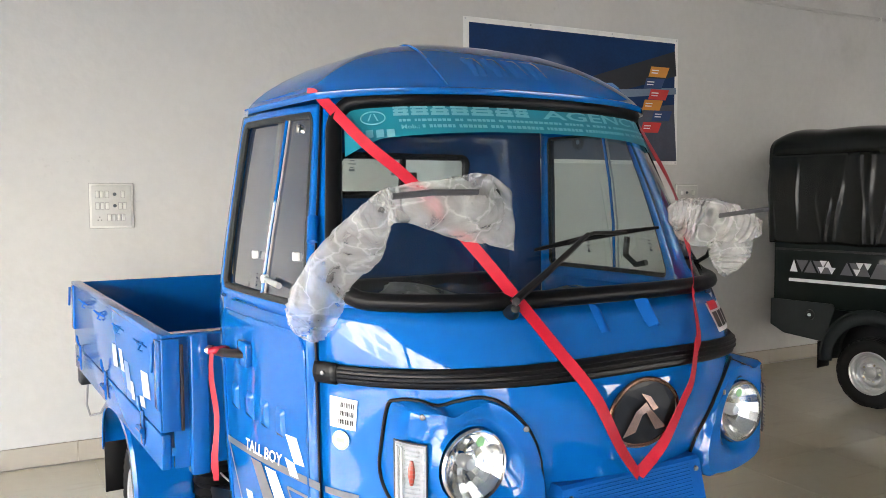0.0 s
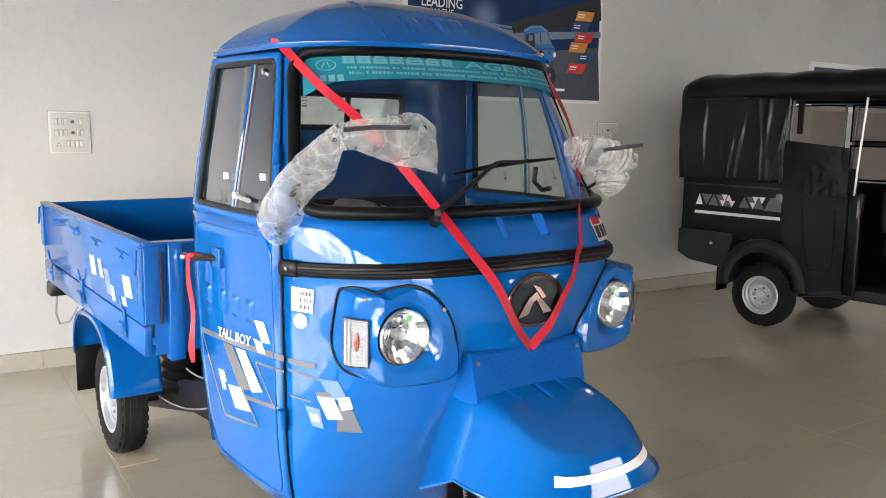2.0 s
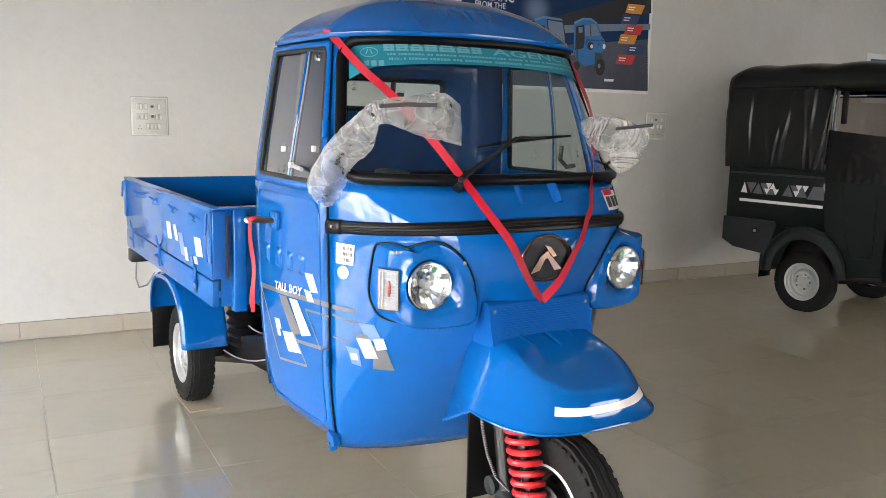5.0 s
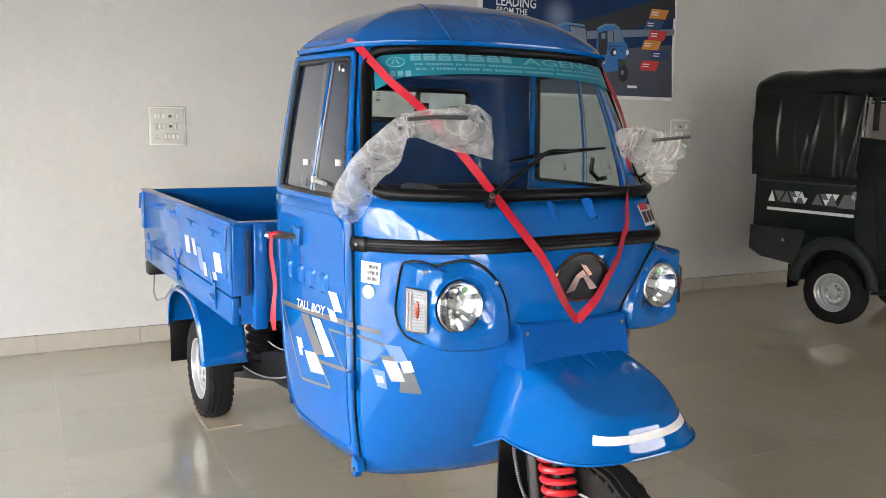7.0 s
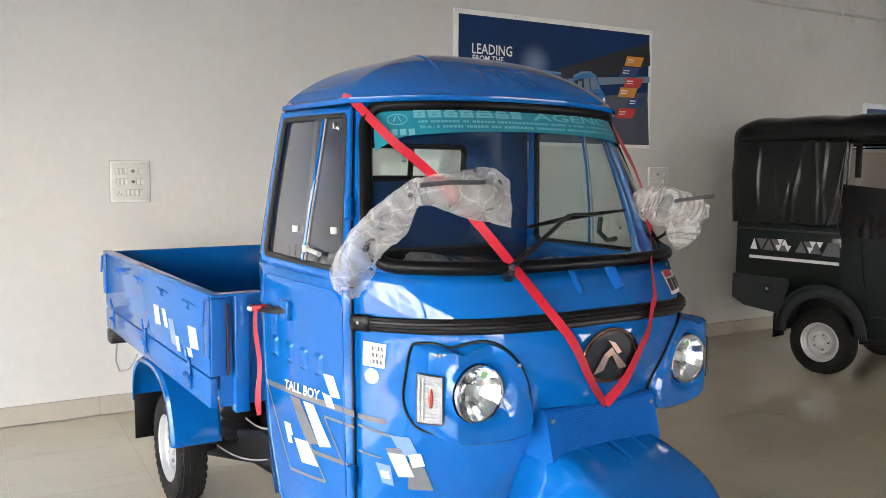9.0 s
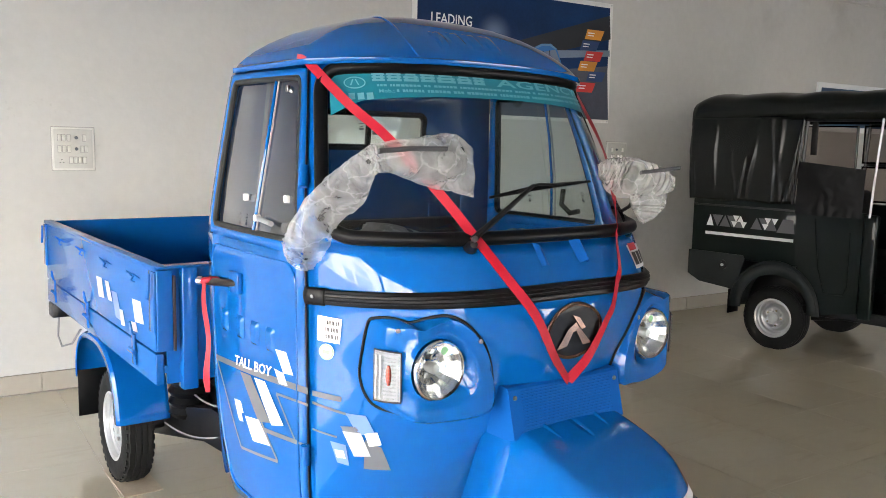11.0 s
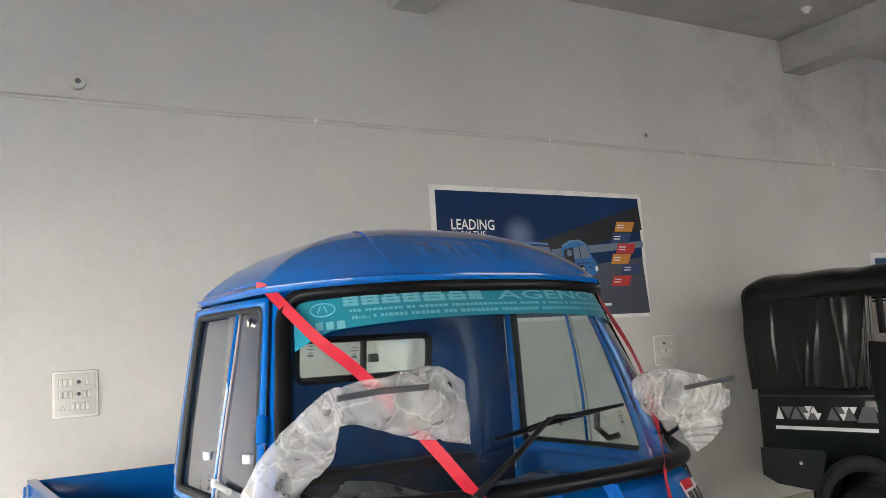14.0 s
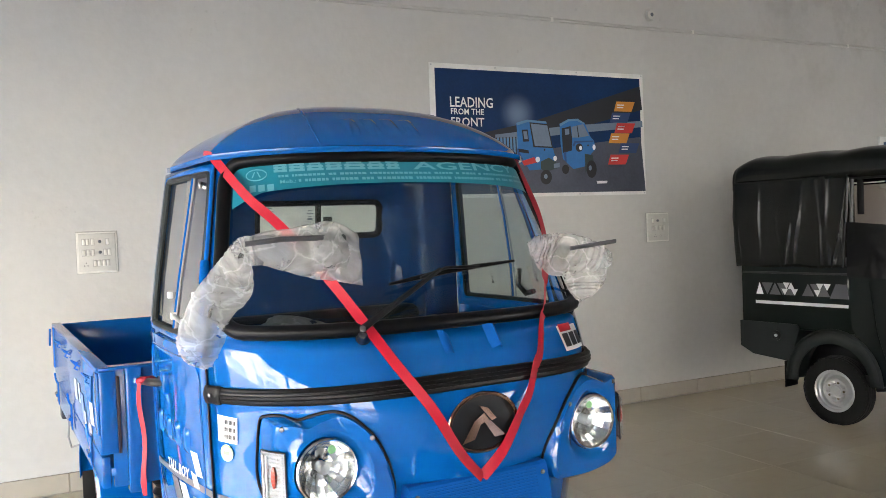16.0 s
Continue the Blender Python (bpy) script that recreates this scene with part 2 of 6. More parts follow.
def film_plastic():
    """Milky crumpled polythene."""
    m = bpy.data.materials.new("milky_polythene")
    m.use_nodes = True
    n, l = m.node_tree.nodes, m.node_tree.links
    n.remove(n["Principled BSDF"])
    front_, through_, body, gloss, film = n.new("ShaderNodeBsdfDiffuse"), n.new("ShaderNodeBsdfTranslucent"), n.new("ShaderNodeMixShader"), n.new("ShaderNodeBsdfGlossy"), n.new("ShaderNodeMixShader")
    front_.inputs["Color"].default_value = through_.inputs["Color"].default_value = (0.88, 0.87, 0.85, 1)
    gloss.inputs["Roughness"].default_value = 0.28
    body.inputs[0].default_value, film.inputs[0].default_value = 0.5, 0.07
    l.new(front_.outputs[0], body.inputs[1])
    l.new(through_.outputs[0], body.inputs[2])
    l.new(body.outputs[0], film.inputs[1])
    l.new(gloss.outputs[0], film.inputs[2])
    clear, mix = n.new("ShaderNodeBsdfTransparent"), n.new("ShaderNodeMixShader")
    # opacity: thin milky film, whiter along its creases
    noise_, warp, crease, line, cloud, both = n.new("ShaderNodeTexNoise"), n.new("ShaderNodeVectorMath"), n.new("ShaderNodeTexVoronoi"), n.new("ShaderNodeMapRange"), n.new("ShaderNodeMapRange"), n.new("ShaderNodeMath")
    noise_.inputs["Scale"].default_value, noise_.inputs["Detail"].default_value, noise_.inputs["Distortion"].default_value = 9, 8, 1.5
    co = n.new("ShaderNodeTexCoord")
    l.new(co.outputs["Object"], noise_.inputs["Vector"])
    warp.operation, warp.inputs[1].default_value = "MULTIPLY_ADD", (0.06, 0.06, 0.06)
    l.new(noise_.outputs["Color"], warp.inputs[0])
    l.new(co.outputs["Object"], warp.inputs[2])
    crease.feature, crease.inputs["Scale"].default_value = "DISTANCE_TO_EDGE", 13
    l.new(warp.outputs[0], crease.inputs["Vector"])
    line.inputs["From Max"].default_value, line.inputs["To Min"].default_value, line.inputs["To Max"].default_value = 0.05, 0.14, 0.0
    l.new(crease.outputs["Distance"], line.inputs["Value"])
    cloud.inputs["From Min"].default_value, cloud.inputs["From Max"].default_value = 0.3, 0.75
    cloud.inputs["To Min"].default_value, cloud.inputs["To Max"].default_value = 0.22, 0.46
    l.new(noise_.outputs["Fac"], cloud.inputs["Value"])
    both.operation = "ADD"
    l.new(line.outputs[0], both.inputs[0])
    l.new(cloud.outputs[0], both.inputs[1])
    l.new(both.outputs[0], mix.inputs[0])
    l.new(clear.outputs[0], mix.inputs[1])
    l.new(film.outputs[0], mix.inputs[2])
    l.new(mix.outputs[0], n["Material Output"].inputs[0])
    bump = n.new("ShaderNodeBump")
    bump.inputs["Strength"].default_value, bump.inputs["Distance"].default_value = 0.15, 0.02
    l.new(crease.outputs["Distance"], bump.inputs["Height"])
    for k in (front_, through_, gloss):
        l.new(bump.outputs[0], k.inputs["Normal"])
    return m


POLY = film_plastic()


# ---- mesh helpers ----
def metric(m):
    """A pose of the plan, in metres."""
    return Matrix.Translation(m.translation * K) @ m.to_3x3().to_4x4()


def part(name, bm, material, parent=None, label="", smooth=True, m=None):
    """Links a bmesh as one mesh object, under a thing or a part."""
    bmesh.ops.recalc_face_normals(bm, faces=bm.faces)
    me = bpy.data.meshes.new(name)
    bm.to_mesh(me)
    bm.free()
    me.transform(Matrix.Scale(K, 4))
    me.materials.append(material)
    if smooth:
        me.shade_smooth()
        me.set_sharp_from_angle(angle=radians(38))
    ob = new(name, me)
    if parent:
        ob.parent = parent
    if m is not None:
        ob.matrix_basis = metric(m)
    return tagged(ob, label)


def thing(name, label, category, m=None, group="", kind=""):
    ob = new(name)
    ob.empty_display_size = 0.1
    if m is not None:
        ob.matrix_basis = metric(m)
    return tagged(ob, label, category, group, kind)


def shell(ob, thick, offset=-1.0):
    s = ob.modifiers.new("thickness", "SOLIDIFY")
    s.thickness, s.offset, s.use_even_offset = thick * K, offset, False
    return ob


def box(x0, x1, y0, y1, z0, z1, bevel=0.0, seg=2, bm=None):
    bm = bm or bmesh.new()
    made = bmesh.ops.create_cube(bm, size=1.0, matrix=Matrix.Translation(((x0 + x1) / 2, (y0 + y1) / 2, (z0 + z1) / 2)) @ Matrix.Diagonal((abs(x1 - x0), abs(y1 - y0), abs(z1 - z0), 1)))
    if bevel:
        es = list({e for v in made["verts"] for e in v.link_edges})
        bmesh.ops.bevel(bm, geom=es, offset=bevel, segments=seg, affect="EDGES", profile=0.5)
    return bm


def sweep(points, radius, seg=10, bm=None, closed=False, flat=1.0):
    """A tube along a line of points; flat squeezes it along its own second axis."""
    bm = bm or bmesh.new()
    pts = [Vector(p) for p in points]
    rings, up = [], None
    for i, p in enumerate(pts):
        a = pts[i - 1] if (i or closed) else p
        b = pts[(i + 1) % len(pts)] if (i < len(pts) - 1 or closed) else p
        d = (b - a).normalized()
        if up is None:
            up = d.orthogonal().normalized()
        up = (up - d * up.dot(d)).normalized()
        side = d.cross(up)
        r = radius(i / max(1, len(pts) - 1)) if callable(radius) else radius
        rings.append([bm.verts.new(p + r * (math.cos(t) * up + flat * math.sin(t) * side)) for t in [2 * math.pi * k / seg for k in range(seg)]])
    for i in range(len(rings) if closed else len(rings) - 1):
        a, b = rings[i], rings[(i + 1) % len(rings)]
        for k in range(seg):
            bm.faces.new((a[k], a[(k + 1) % seg], b[(k + 1) % seg], b[k]))
    if not closed:
        bm.faces.new(rings[0][::-1])
        bm.faces.new(rings[-1])
    return bm


def lathe(profile, seg=32, m=Matrix(), bm=None):
    """Turns (radius, height) points about the local z axis, then places them by m."""
    bm = bm or bmesh.new()
    rings = [[bm.verts.new(m @ Vector((r * math.cos(2 * math.pi * k / seg), r * math.sin(2 * math.pi * k / seg), h))) for k in range(seg)] for r, h in profile]
    for a, b in zip(rings, rings[1:]):
        for k in range(seg):
            bm.faces.new((a[k], a[(k + 1) % seg], b[(k + 1) % seg], b[k]))
    bmesh.ops.remove_doubles(bm, verts=bm.verts, dist=1e-5)
    return bm


def sheet(fn, nu, nv, bm=None):
    """A grid of points fn(u, v), u and v from 0 to 1."""
    bm = bm or bmesh.new()
    g = [[bm.verts.new(fn(i / nu, j / nv)) for j in range(nv + 1)] for i in range(nu + 1)]
    for i in range(nu):
        for j in range(nv):
            bm.faces.new((g[i][j], g[i + 1][j], g[i + 1][j + 1], g[i][j + 1]))
    return bm


def rounded(a0, a1, b0, b1, ra, rb, n=6, skew=0.0):
    """Points round a rectangle with round corners, in two free coordinates, four times n + 1 of them."""
    out = []
    for (ca, cb, t0) in ((a1 - ra, b1 - rb, 0), (a0 + ra, b1 - rb, 90), (a0 + ra, b0 + rb, 180), (a1 - ra, b0 + rb, 270)):
        for k in range(n + 1):
            t = radians(t0 + 90 * k / n)
            out.append((ca + ra * math.cos(t), cb + rb * math.sin(t)))
    return out


def densify(loop, step):
    out = []
    for (a, b), (c, d) in zip(loop, loop[1:] + loop[:1]):
        k = max(1, int(max(abs(c - a) / step[0], abs(d - b) / step[1])))
        out += [(a + (c - a) * i / k, b + (d - b) * i / k) for i in range(k)]
    return out


def smooth_loop(loop, n=5):
    """A closed line rounded through its points."""
    out = []
    for i in range(len(loop)):
        p0, p1, p2, p3 = [np.array(loop[(i + k) % len(loop)], float) for k in (-1, 0, 1, 2)]
        for k in range(n):
            t = k / n
            out.append(tuple(0.5 * (2 * p1 + (p2 - p0) * t + (2 * p0 - 5 * p1 + 4 * p2 - p3) * t * t + (3 * p1 - p0 - 3 * p2 + p3) * t**3)))
    return out


def loft(loops, fn, close_last=False, bm=None):
    """Joins loops of equal length, each mapped to space by fn."""
    bm = bm or bmesh.new()
    rings = [[bm.verts.new(fn(*p)) for p in loop] for loop in loops]
    for a, b in zip(rings, rings[1:]):
        for k in range(len(a)):
            bm.faces.new((a[k], a[(k + 1) % len(a)], b[(k + 1) % len(a)], b[k]))
    if close_last:
        bm.faces.new(rings[-1])
    return bm


def blend(a, b, k):
    return [(p[0] + (q[0] - p[0]) * k, p[1] + (q[1] - p[1]) * k) for p, q in zip(a, b)]


def to_rect(loop, a0, a1, b0, b1):
    """Pushes each point of a loop outward to the border of a rectangle round it."""
    ca, cb = (a0 + a1) / 2, (b0 + b1) / 2
    oa, ob = [(min(p[i] for p in loop) + max(p[i] for p in loop)) / 2 for i in (0, 1)]
    la, lb = max(abs(p[0] - oa) for p in loop), max(abs(p[1] - ob) for p in loop)
    out = []
    for a, b in loop:
        u, v = (a - oa) / la, (b - ob) / lb
        s = 1 / max(abs(u), abs(v))
        out.append((ca + u * s * (a1 - a0) / 2, cb + v * s * (b1 - b0) / 2))
    return out


def prism(poly, y0, y1, bm=None):
    """A flat outline in x and z, thickened from y0 to y1."""
    bm = bm or bmesh.new()
    a = [bm.verts.new((x, y0, z)) for x, z in poly]
    b = [bm.verts.new((x, y1, z)) for x, z in poly]
    bm.faces.new(a)
    bm.faces.new(b[::-1])
    for k in range(len(a)):
        bm.faces.new((a[k], b[k], b[(k + 1) % len(a)], a[(k + 1) % len(a)]))
    return bm


def through_points(pts, n=10):
    """A smooth line through points."""
    pts = [Vector(p) for p in pts]
    res = []
    for i in range(len(pts) - 1):
        p0, p1, p2, p3 = pts[max(0, i - 1)], pts[i], pts[i + 1], pts[min(len(pts) - 1, i + 2)]
        for k in range(n):
            t = k / n
            res.append(0.5 * (2 * p1 + (p2 - p0) * t + (2 * p0 - 5 * p1 + 4 * p2 - p3) * t * t + (3 * p1 - p0 - 3 * p2 + p3) * t**3))
    return res + [pts[-1]]


def words(text, size, fn, bold=0.0, width=None):
    """Letters of the built-in font as a mesh; fn maps (along, up) to space; width stretches the line to a length."""
    cu = bpy.data.curves.new("letters", "FONT")
    cu.body, cu.size, cu.offset, cu.resolution_u = text, size, bold, 2
    ob = bpy.data.objects.new("letters", cu)
    scene.collection.objects.link(ob)
    bpy.context.view_layer.update()
    me = bpy.data.meshes.new_from_object(ob)
    bpy.data.objects.remove(ob)
    bm = bmesh.new()
    bm.from_mesh(me)
    bmesh.ops.triangulate(bm, faces=bm.faces)
    xs = [v.co.x for v in bm.verts]
    k = width / (max(xs) - min(xs)) if width else 1.0
    x0 = min(xs)
    for v in bm.verts:
        v.co = fn((v.co.x - x0) * k, v.co.y)
    return bm


# ---- the hall ----
WX0, WX1, WY0, WY1, TOP = -3.2, 16.0, -5.0, 5.46, 4.61


def slab(name, bm, material, label, category):
    return tagged(part(name, bm, material, None, "", False), label, category, "", "structure")


slab("wall_north", box(WX0 - 0.25, WX1 + 0.25, WY1, WY1 + 0.25, 0, TOP), WALL, "white painted plaster wall with faint stains", "wall")


def wall_with_openings(name, along, at0, at1, lo, hi, openings, oz, material, label):
    """A wall with tall openings from the floor; along 'x' or 'y'."""
    bm = bmesh.new()
    pieces, a = [], lo
    for o0, o1 in openings:
        pieces += [(a, o0, 0, TOP), (o0, o1, oz, TOP)]
        a = o1
    for a0, a1, z0, z1 in pieces + [(a, hi, 0, TOP)]:
        if along == "x":
            box(a0, a1, at0, at1, z0, z1, 0, 2, bm)
        else:
            box(at0, at1, a0, a1, z0, z1, 0, 2, bm)
    return slab(name, bm, material, label, "wall")


wall_with_openings("wall_west", "y", WX0 - 0.25, WX0, WY0, WY1, ((-4.6, 4.2),), 2.55, WALL, "white painted wall with a wide open shutter bay")
slab("wall_east", box(WX1, WX1 + 0.25, WY0, WY1, 0, TOP), WALL, "plain white painted end wall", "wall")
wall_with_openings("wall_south", "x", WY0 - 0.25, WY0, WX0 - 0.25, WX1 + 0.25, ((-2.9, -0.6), (6.0, 10.4)), 2.6, SHUTTER, "dark grey wall with two open shutter bays")
bm = box(WX0 - 0.25, WX1 + 0.25, WY0 - 0.25, WY1 + 0.25, TOP, TOP + 0.2)
slab("ceiling", bm, CEILING, "grey white plastered concrete ceiling", "ceiling")
for k, x in enumerate((2.95, 7.41)):
    slab("beam_%d" % (k + 1), box(x, x + 0.31, WY0, WY1, 4.27, TOP, 0.006, 1), CEILING, "white plastered concrete ceiling beam", "beam")

floor = slab("floor", box(WX0 - 0.25, WX1 + 0.25, WY0 - 0.25, WY1 + 0.25, -0.2, -0.003), GROUT, "polished beige grey vitrified tile floor", "floor")
slab("ground", box(-80, 80, -80, 80, -0.5, -0.21), CONCRETE, "pale paved ground outside the open shutter bays", "ground")
west_front = slab("backdrop", box(-21, -20, -40, 25, -0.2, 9), FACADE, "pale sunlit building with dark windows across the road", "building")
for i in range(14):
    for j, (z0, z1) in enumerate(((0.0, 2.4), (3.4, 5.0), (6.2, 7.8))):
        y = -34 + 4.1 * i + (0.5 if j else 0.0)
        part("window", box(-20.02, -19.97, y + 0.7 * math.sin(2.1 * i + j), y + (2.6 if j == 0 else 1.7) * (1 + 0.3 * math.sin(3.3 * i)), z0, z1 - 0.4 * (i % 3 == 1)), FARGLASS, west_front, "", False)
# unseen posts, added to split the west bay's reflection on the paint
for k, y in enumerate((-2.2, 0.3)):
    slab("reflection_post_%d" % (k + 1), box(WX0 - 0.22, WX0 - 0.08, y, y + 0.12, -0.003, 2.55), SHUTTER, "unseen dark grey post added to break up the bay's reflection", "post")


slab("backdrop_south", box(-20, 40, -23, -22, -0.2, 8), FACADE, "plain sunlit building across the yard", "building")

# ---- blue cargo three-wheeler: shape of its cab ----
TRUCK = pose(1.395, 1.52, 0, 0, 0, math.degrees(math.atan2(-0.99849, 0.055)))
ZS = (0.34, 0.42, 0.60, 0.80, 1.00, 1.10, 1.20, 1.36, 1.75, 1.87)
NOSE = (-0.30, -0.24, -0.125, -0.03, 0.045, 0.066, 0.056, -0.055, -0.325, -0.395)
HINGE_X = (-0.44, -0.415, -0.400, -0.385, -0.382, -0.382, -0.382, -0.395, -0.53, -0.572)
HINGE_Y = (0.525, 0.556, 0.583, 0.595, 0.600, 0.602, 0.603, 0.600, 0.524, 0.502)
REAR_X = (-0.945, -0.98, -1.035, -1.075, -1.09, -1.095, -1.10, -1.10, -1.04, -1.02)
REAR_Y = (0.555, 0.588, 0.608, 0.615, 0.62, 0.62, 0.62, 0.615, 0.57, 0.553)
WRAP = 72.0


def curve_at(z, ys, xs=ZS):
    """Smooth value at z of a row of numbers given at the heights xs."""
    z = min(max(z, xs[0]), xs[-1])
    i = max(0, min(len(xs) - 2, int(np.searchsorted(xs, z)) - 1))

    def slope(k):
        lo, hi = max(k - 1, 0), min(k + 1, len(xs) - 1)
        return (ys[hi] - ys[lo]) / (xs[hi] - xs[lo])
    h = xs[i + 1] - xs[i]
    u = (z - xs[i]) / h
    return (2 * u**3 - 3 * u * u + 1) * ys[i] + (u**3 - 2 * u * u + u) * h * slope(i) + (3 * u * u - 2 * u**3) * ys[i + 1] + (u**3 - u * u) * h * slope(i + 1)


def hinge_y(z, side):
    """Half width of the cab at the door hinges; the left side leans in a little less."""
    return curve_at(z, HINGE_Y) + (0.03 * min(1, max(0, (z - 1.3) / 0.35)) if side > 0 else 0.0)


def front(phi, z, out=0.0):
    """A point of the cab's bowed front: phi degrees round from the nose, z high, out metres proud of it."""
    xc, xh, yh = curve_at(z, NOSE), curve_at(z, HINGE_X), hinge_y(z, phi)
    a, b = (xc - xh) / (1 - math.cos(radians(WRAP))), yh / math.sin(radians(WRAP))
    t = radians(phi)
    flat = 1 + 0.5 * min(1, max(0, (z - 1.0) / 0.25))
    p = Vector((xc - (xc - xh) * ((1 - math.cos(t)) / (1 - math.cos(radians(WRAP)))) ** flat, b * math.sin(t), z))
    if out:
        n = Vector((math.cos(t) / max(a, 0.1), math.sin(t) / b, 0)).normalized()
        rise = (curve_at(z + 0.01, NOSE) - curve_at(z - 0.01, NOSE)) / 0.02
        n.z = -rise * math.cos(t) * 0.8
        p += n.normalized() * out
    return p


def flank(t, z, side=-1, out=0.0):
    """A point of the cab's side: t from 0 at its rear edge to 1 at the front hinge."""
    x0, x1 = curve_at(z, REAR_X), curve_at(z, HINGE_X)
    y = curve_at(z, REAR_Y) * (1 - t) + hinge_y(z, side) * t + 0.012 * math.sin(math.pi * min(max(t, 0), 1)) + out
    return Vector((x0 + (x1 - x0) * t, side * y, z))


truck = thing("cargo_three_wheeler", "bright blue cargo three-wheeler with open load bed, new and unregistered", "vehicle", TRUCK)

# front shell below the windscreen
shell(part("front_panel", sheet(lambda u, v: front(-WRAP + 2 * WRAP * u, 0.358 + (1.345 - 0.358) * v), 48, 30), BLUE, truck, "glossy blue bowed front panel"), 0.012)
# windscreen surround: pillars and header round the opening
HOLE = densify(rounded(-67, 67, 1.362, 1.828, 9, 0.07), (6, 0.06))
HOLE = [(p, z + 0.014 * (1 - (p / 67) ** 2) * max(0, (z - 1.6) / 0.228)) for p, z in HOLE]
EDGE = to_rect(HOLE, -WRAP, WRAP, 1.345, 1.866)
shell(part("windscreen_surround", loft([EDGE, blend(EDGE, HOLE, 0.5), HOLE], front), BLUE, truck), 0.02)
GASKET = [0.021 - 0.012 * min(1, max(0, (p - 52) / 10)) * min(1, max(0, (z - 1.368) / 0.05)) for p, z in HOLE]
part("windscreen_gasket", sweep([front(p, z, 0.004) for p, z in HOLE], lambda t: GASKET[round(t * (len(GASKET) - 1))], 10, None, True), RUBBER, truck, "thick black rubber windscreen gasket")
pane = part("windscreen", loft([HOLE] + [blend(HOLE, [(0, 1.595)] * len(HOLE), k) for k in (0.15, 0.35, 0.6, 0.85)], lambda p, z: front(p, z, -0.004), True), SCREEN, truck, "clear bowed windscreen")
pane.visible_shadow = False

# doors
for side, word in ((-1, "right"), (1, "left")):
    lo, hi = 0.408, 1.832
    sill = 1.335
    gap = densify(rounded(0.075, 0.93, sill, 1.808, 0.035, 0.03), (0.08, 0.06))
    rim_ = to_rect(gap, 0.012, 0.985, sill - 0.035, hi)
    bm = loft([rim_, blend(rim_, gap, 0.5), gap], lambda t, z: flank(t, z, side))
    sheet(lambda u, v: flank(0.012 + 0.973 * u, lo + (sill - 0.035 - lo) * v, side), 14, 18, bm)
    bmesh.ops.remove_doubles(bm, verts=bm.verts, dist=1e-4)
    door = part("door", bm, BLUE, truck, "blue sheet metal cab door")
    shell(door, 0.022, 0.0)
    part("window_gasket", sweep([flank(t, z, side, 0.004) for t, z in gap], 0.010 if side < 0 else 0.015, 8, None, True), GREYPLASTIC if side < 0 else RUBBER, door, "dark window channel")
    for a, b in ((0.075, 0.56), (0.54, 0.93)):
        g = part("pane", sheet(lambda u, v: flank(a + (b - a) * u, sill + (1.808 - sill) * v, side, -0.004 if a < 0.3 else 0.003), 4, 3), PANE, door, "clear sliding door glass")
        g.visible_shadow = False
    part("window_divider", sweep([flank(0.545 + 0.12 * (z - sill) / 0.475, z, side, 0.006) for z in (sill, 1.5, 1.65, 1.81)], 0.0048, 8), BLUE, door)
    part("window_channel", sweep([flank(0.575 + 0.12 * (z - sill) / 0.475, z, side, 0.006) for z in (sill, 1.5, 1.65, 1.81)], 0.0036, 8), CABLE, door, "bright aluminium glass channel")
    # pressed outline of the inner panel
    seam = rounded(0.07, 0.93, 0.44, sill - 0.065, 0.08, 0.06)
    part("pressed_line", sweep([flank(t, z, side, 0.0125) for t, z in densify(seam, (0.1, 0.08))], 0.0035, 6, None, True), BLUE, door)
    part("door_gap", sweep([flank(0.99, z, side, 0.004) for z in np.linspace(0.36, 1.84, 24)], 0.0035, 6), RUBBER, truck)

# roof
def roof_outline(n=96):
    pts = []
    for k in range(n // 2 + 1):
        ph = -WRAP + 2 * WRAP * k / (n // 2)
        p = front(ph, 1.855, 0.028)
        pts.append(Vector((p.x, p.y, 0)))
    right, left = pts[0], pts[-1]
    rear_l, rear_r = Vector((-1.025, 0.550, 0)), Vector((-1.025, -0.550, 0))
    for k in range(1, 13):
        pts.append(left.lerp(rear_l, k / 12))
    for k in range(1, 16):
        pts.append(rear_l.lerp(rear_r, k / 16) + Vector((-0.05 * math.sin(math.pi * k / 16), 0, 0)))
    for k in range(12):
        pts.append(rear_r.lerp(right, k / 12))
    return pts


OUT = roof_outline()
MID = Vector((-0.82, 0, 0))


def brow(p):
    """Arch of the roof's front edge."""
    return 0.013 * max(0.0, 1 - (p.y / 0.5) ** 2) if p.x > -0.62 else 0.0


def roof_at(p, k):
    q = MID + (p - MID) * k
    return Vector((q.x, q.y, 1.862 + brow(p) * k**4 + 0.183 * (1 - k**2.4) ** 0.82))


bm = bmesh.new()
rings = [[bm.verts.new(Vector((p.x, p.y, 1.842 + brow(p))) + (p - MID).normalized() * 0.012) for p in OUT], [bm.verts.new(Vector((p.x, p.y, 1.858 + brow(p))) + (p - MID).normalized() * 0.012) for p in OUT]]
rings += [[bm.verts.new(roof_at(p, k)) for p in OUT] for k in (1.0, 0.985, 0.95, 0.9, 0.82, 0.7, 0.55, 0.38, 0.2, 0.08)]
for a, b in zip(rings, rings[1:]):
    for k in range(len(a)):
        bm.faces.new((a[k], a[(k + 1) % len(a)], b[(k + 1) % len(a)], b[k]))
bm.faces.new(rings[-1])
roof = shell(part("roof", bm, BLUE, truck, "domed glossy blue roof with a drip edge"), 0.01)

# rear wall of the cab with its two-pane window
def back(y, z, out=0.0):
    return Vector((-1.10 + 0.12 * max(0, (z - 1.36) / 0.5) * 0.5 - out, y, z))


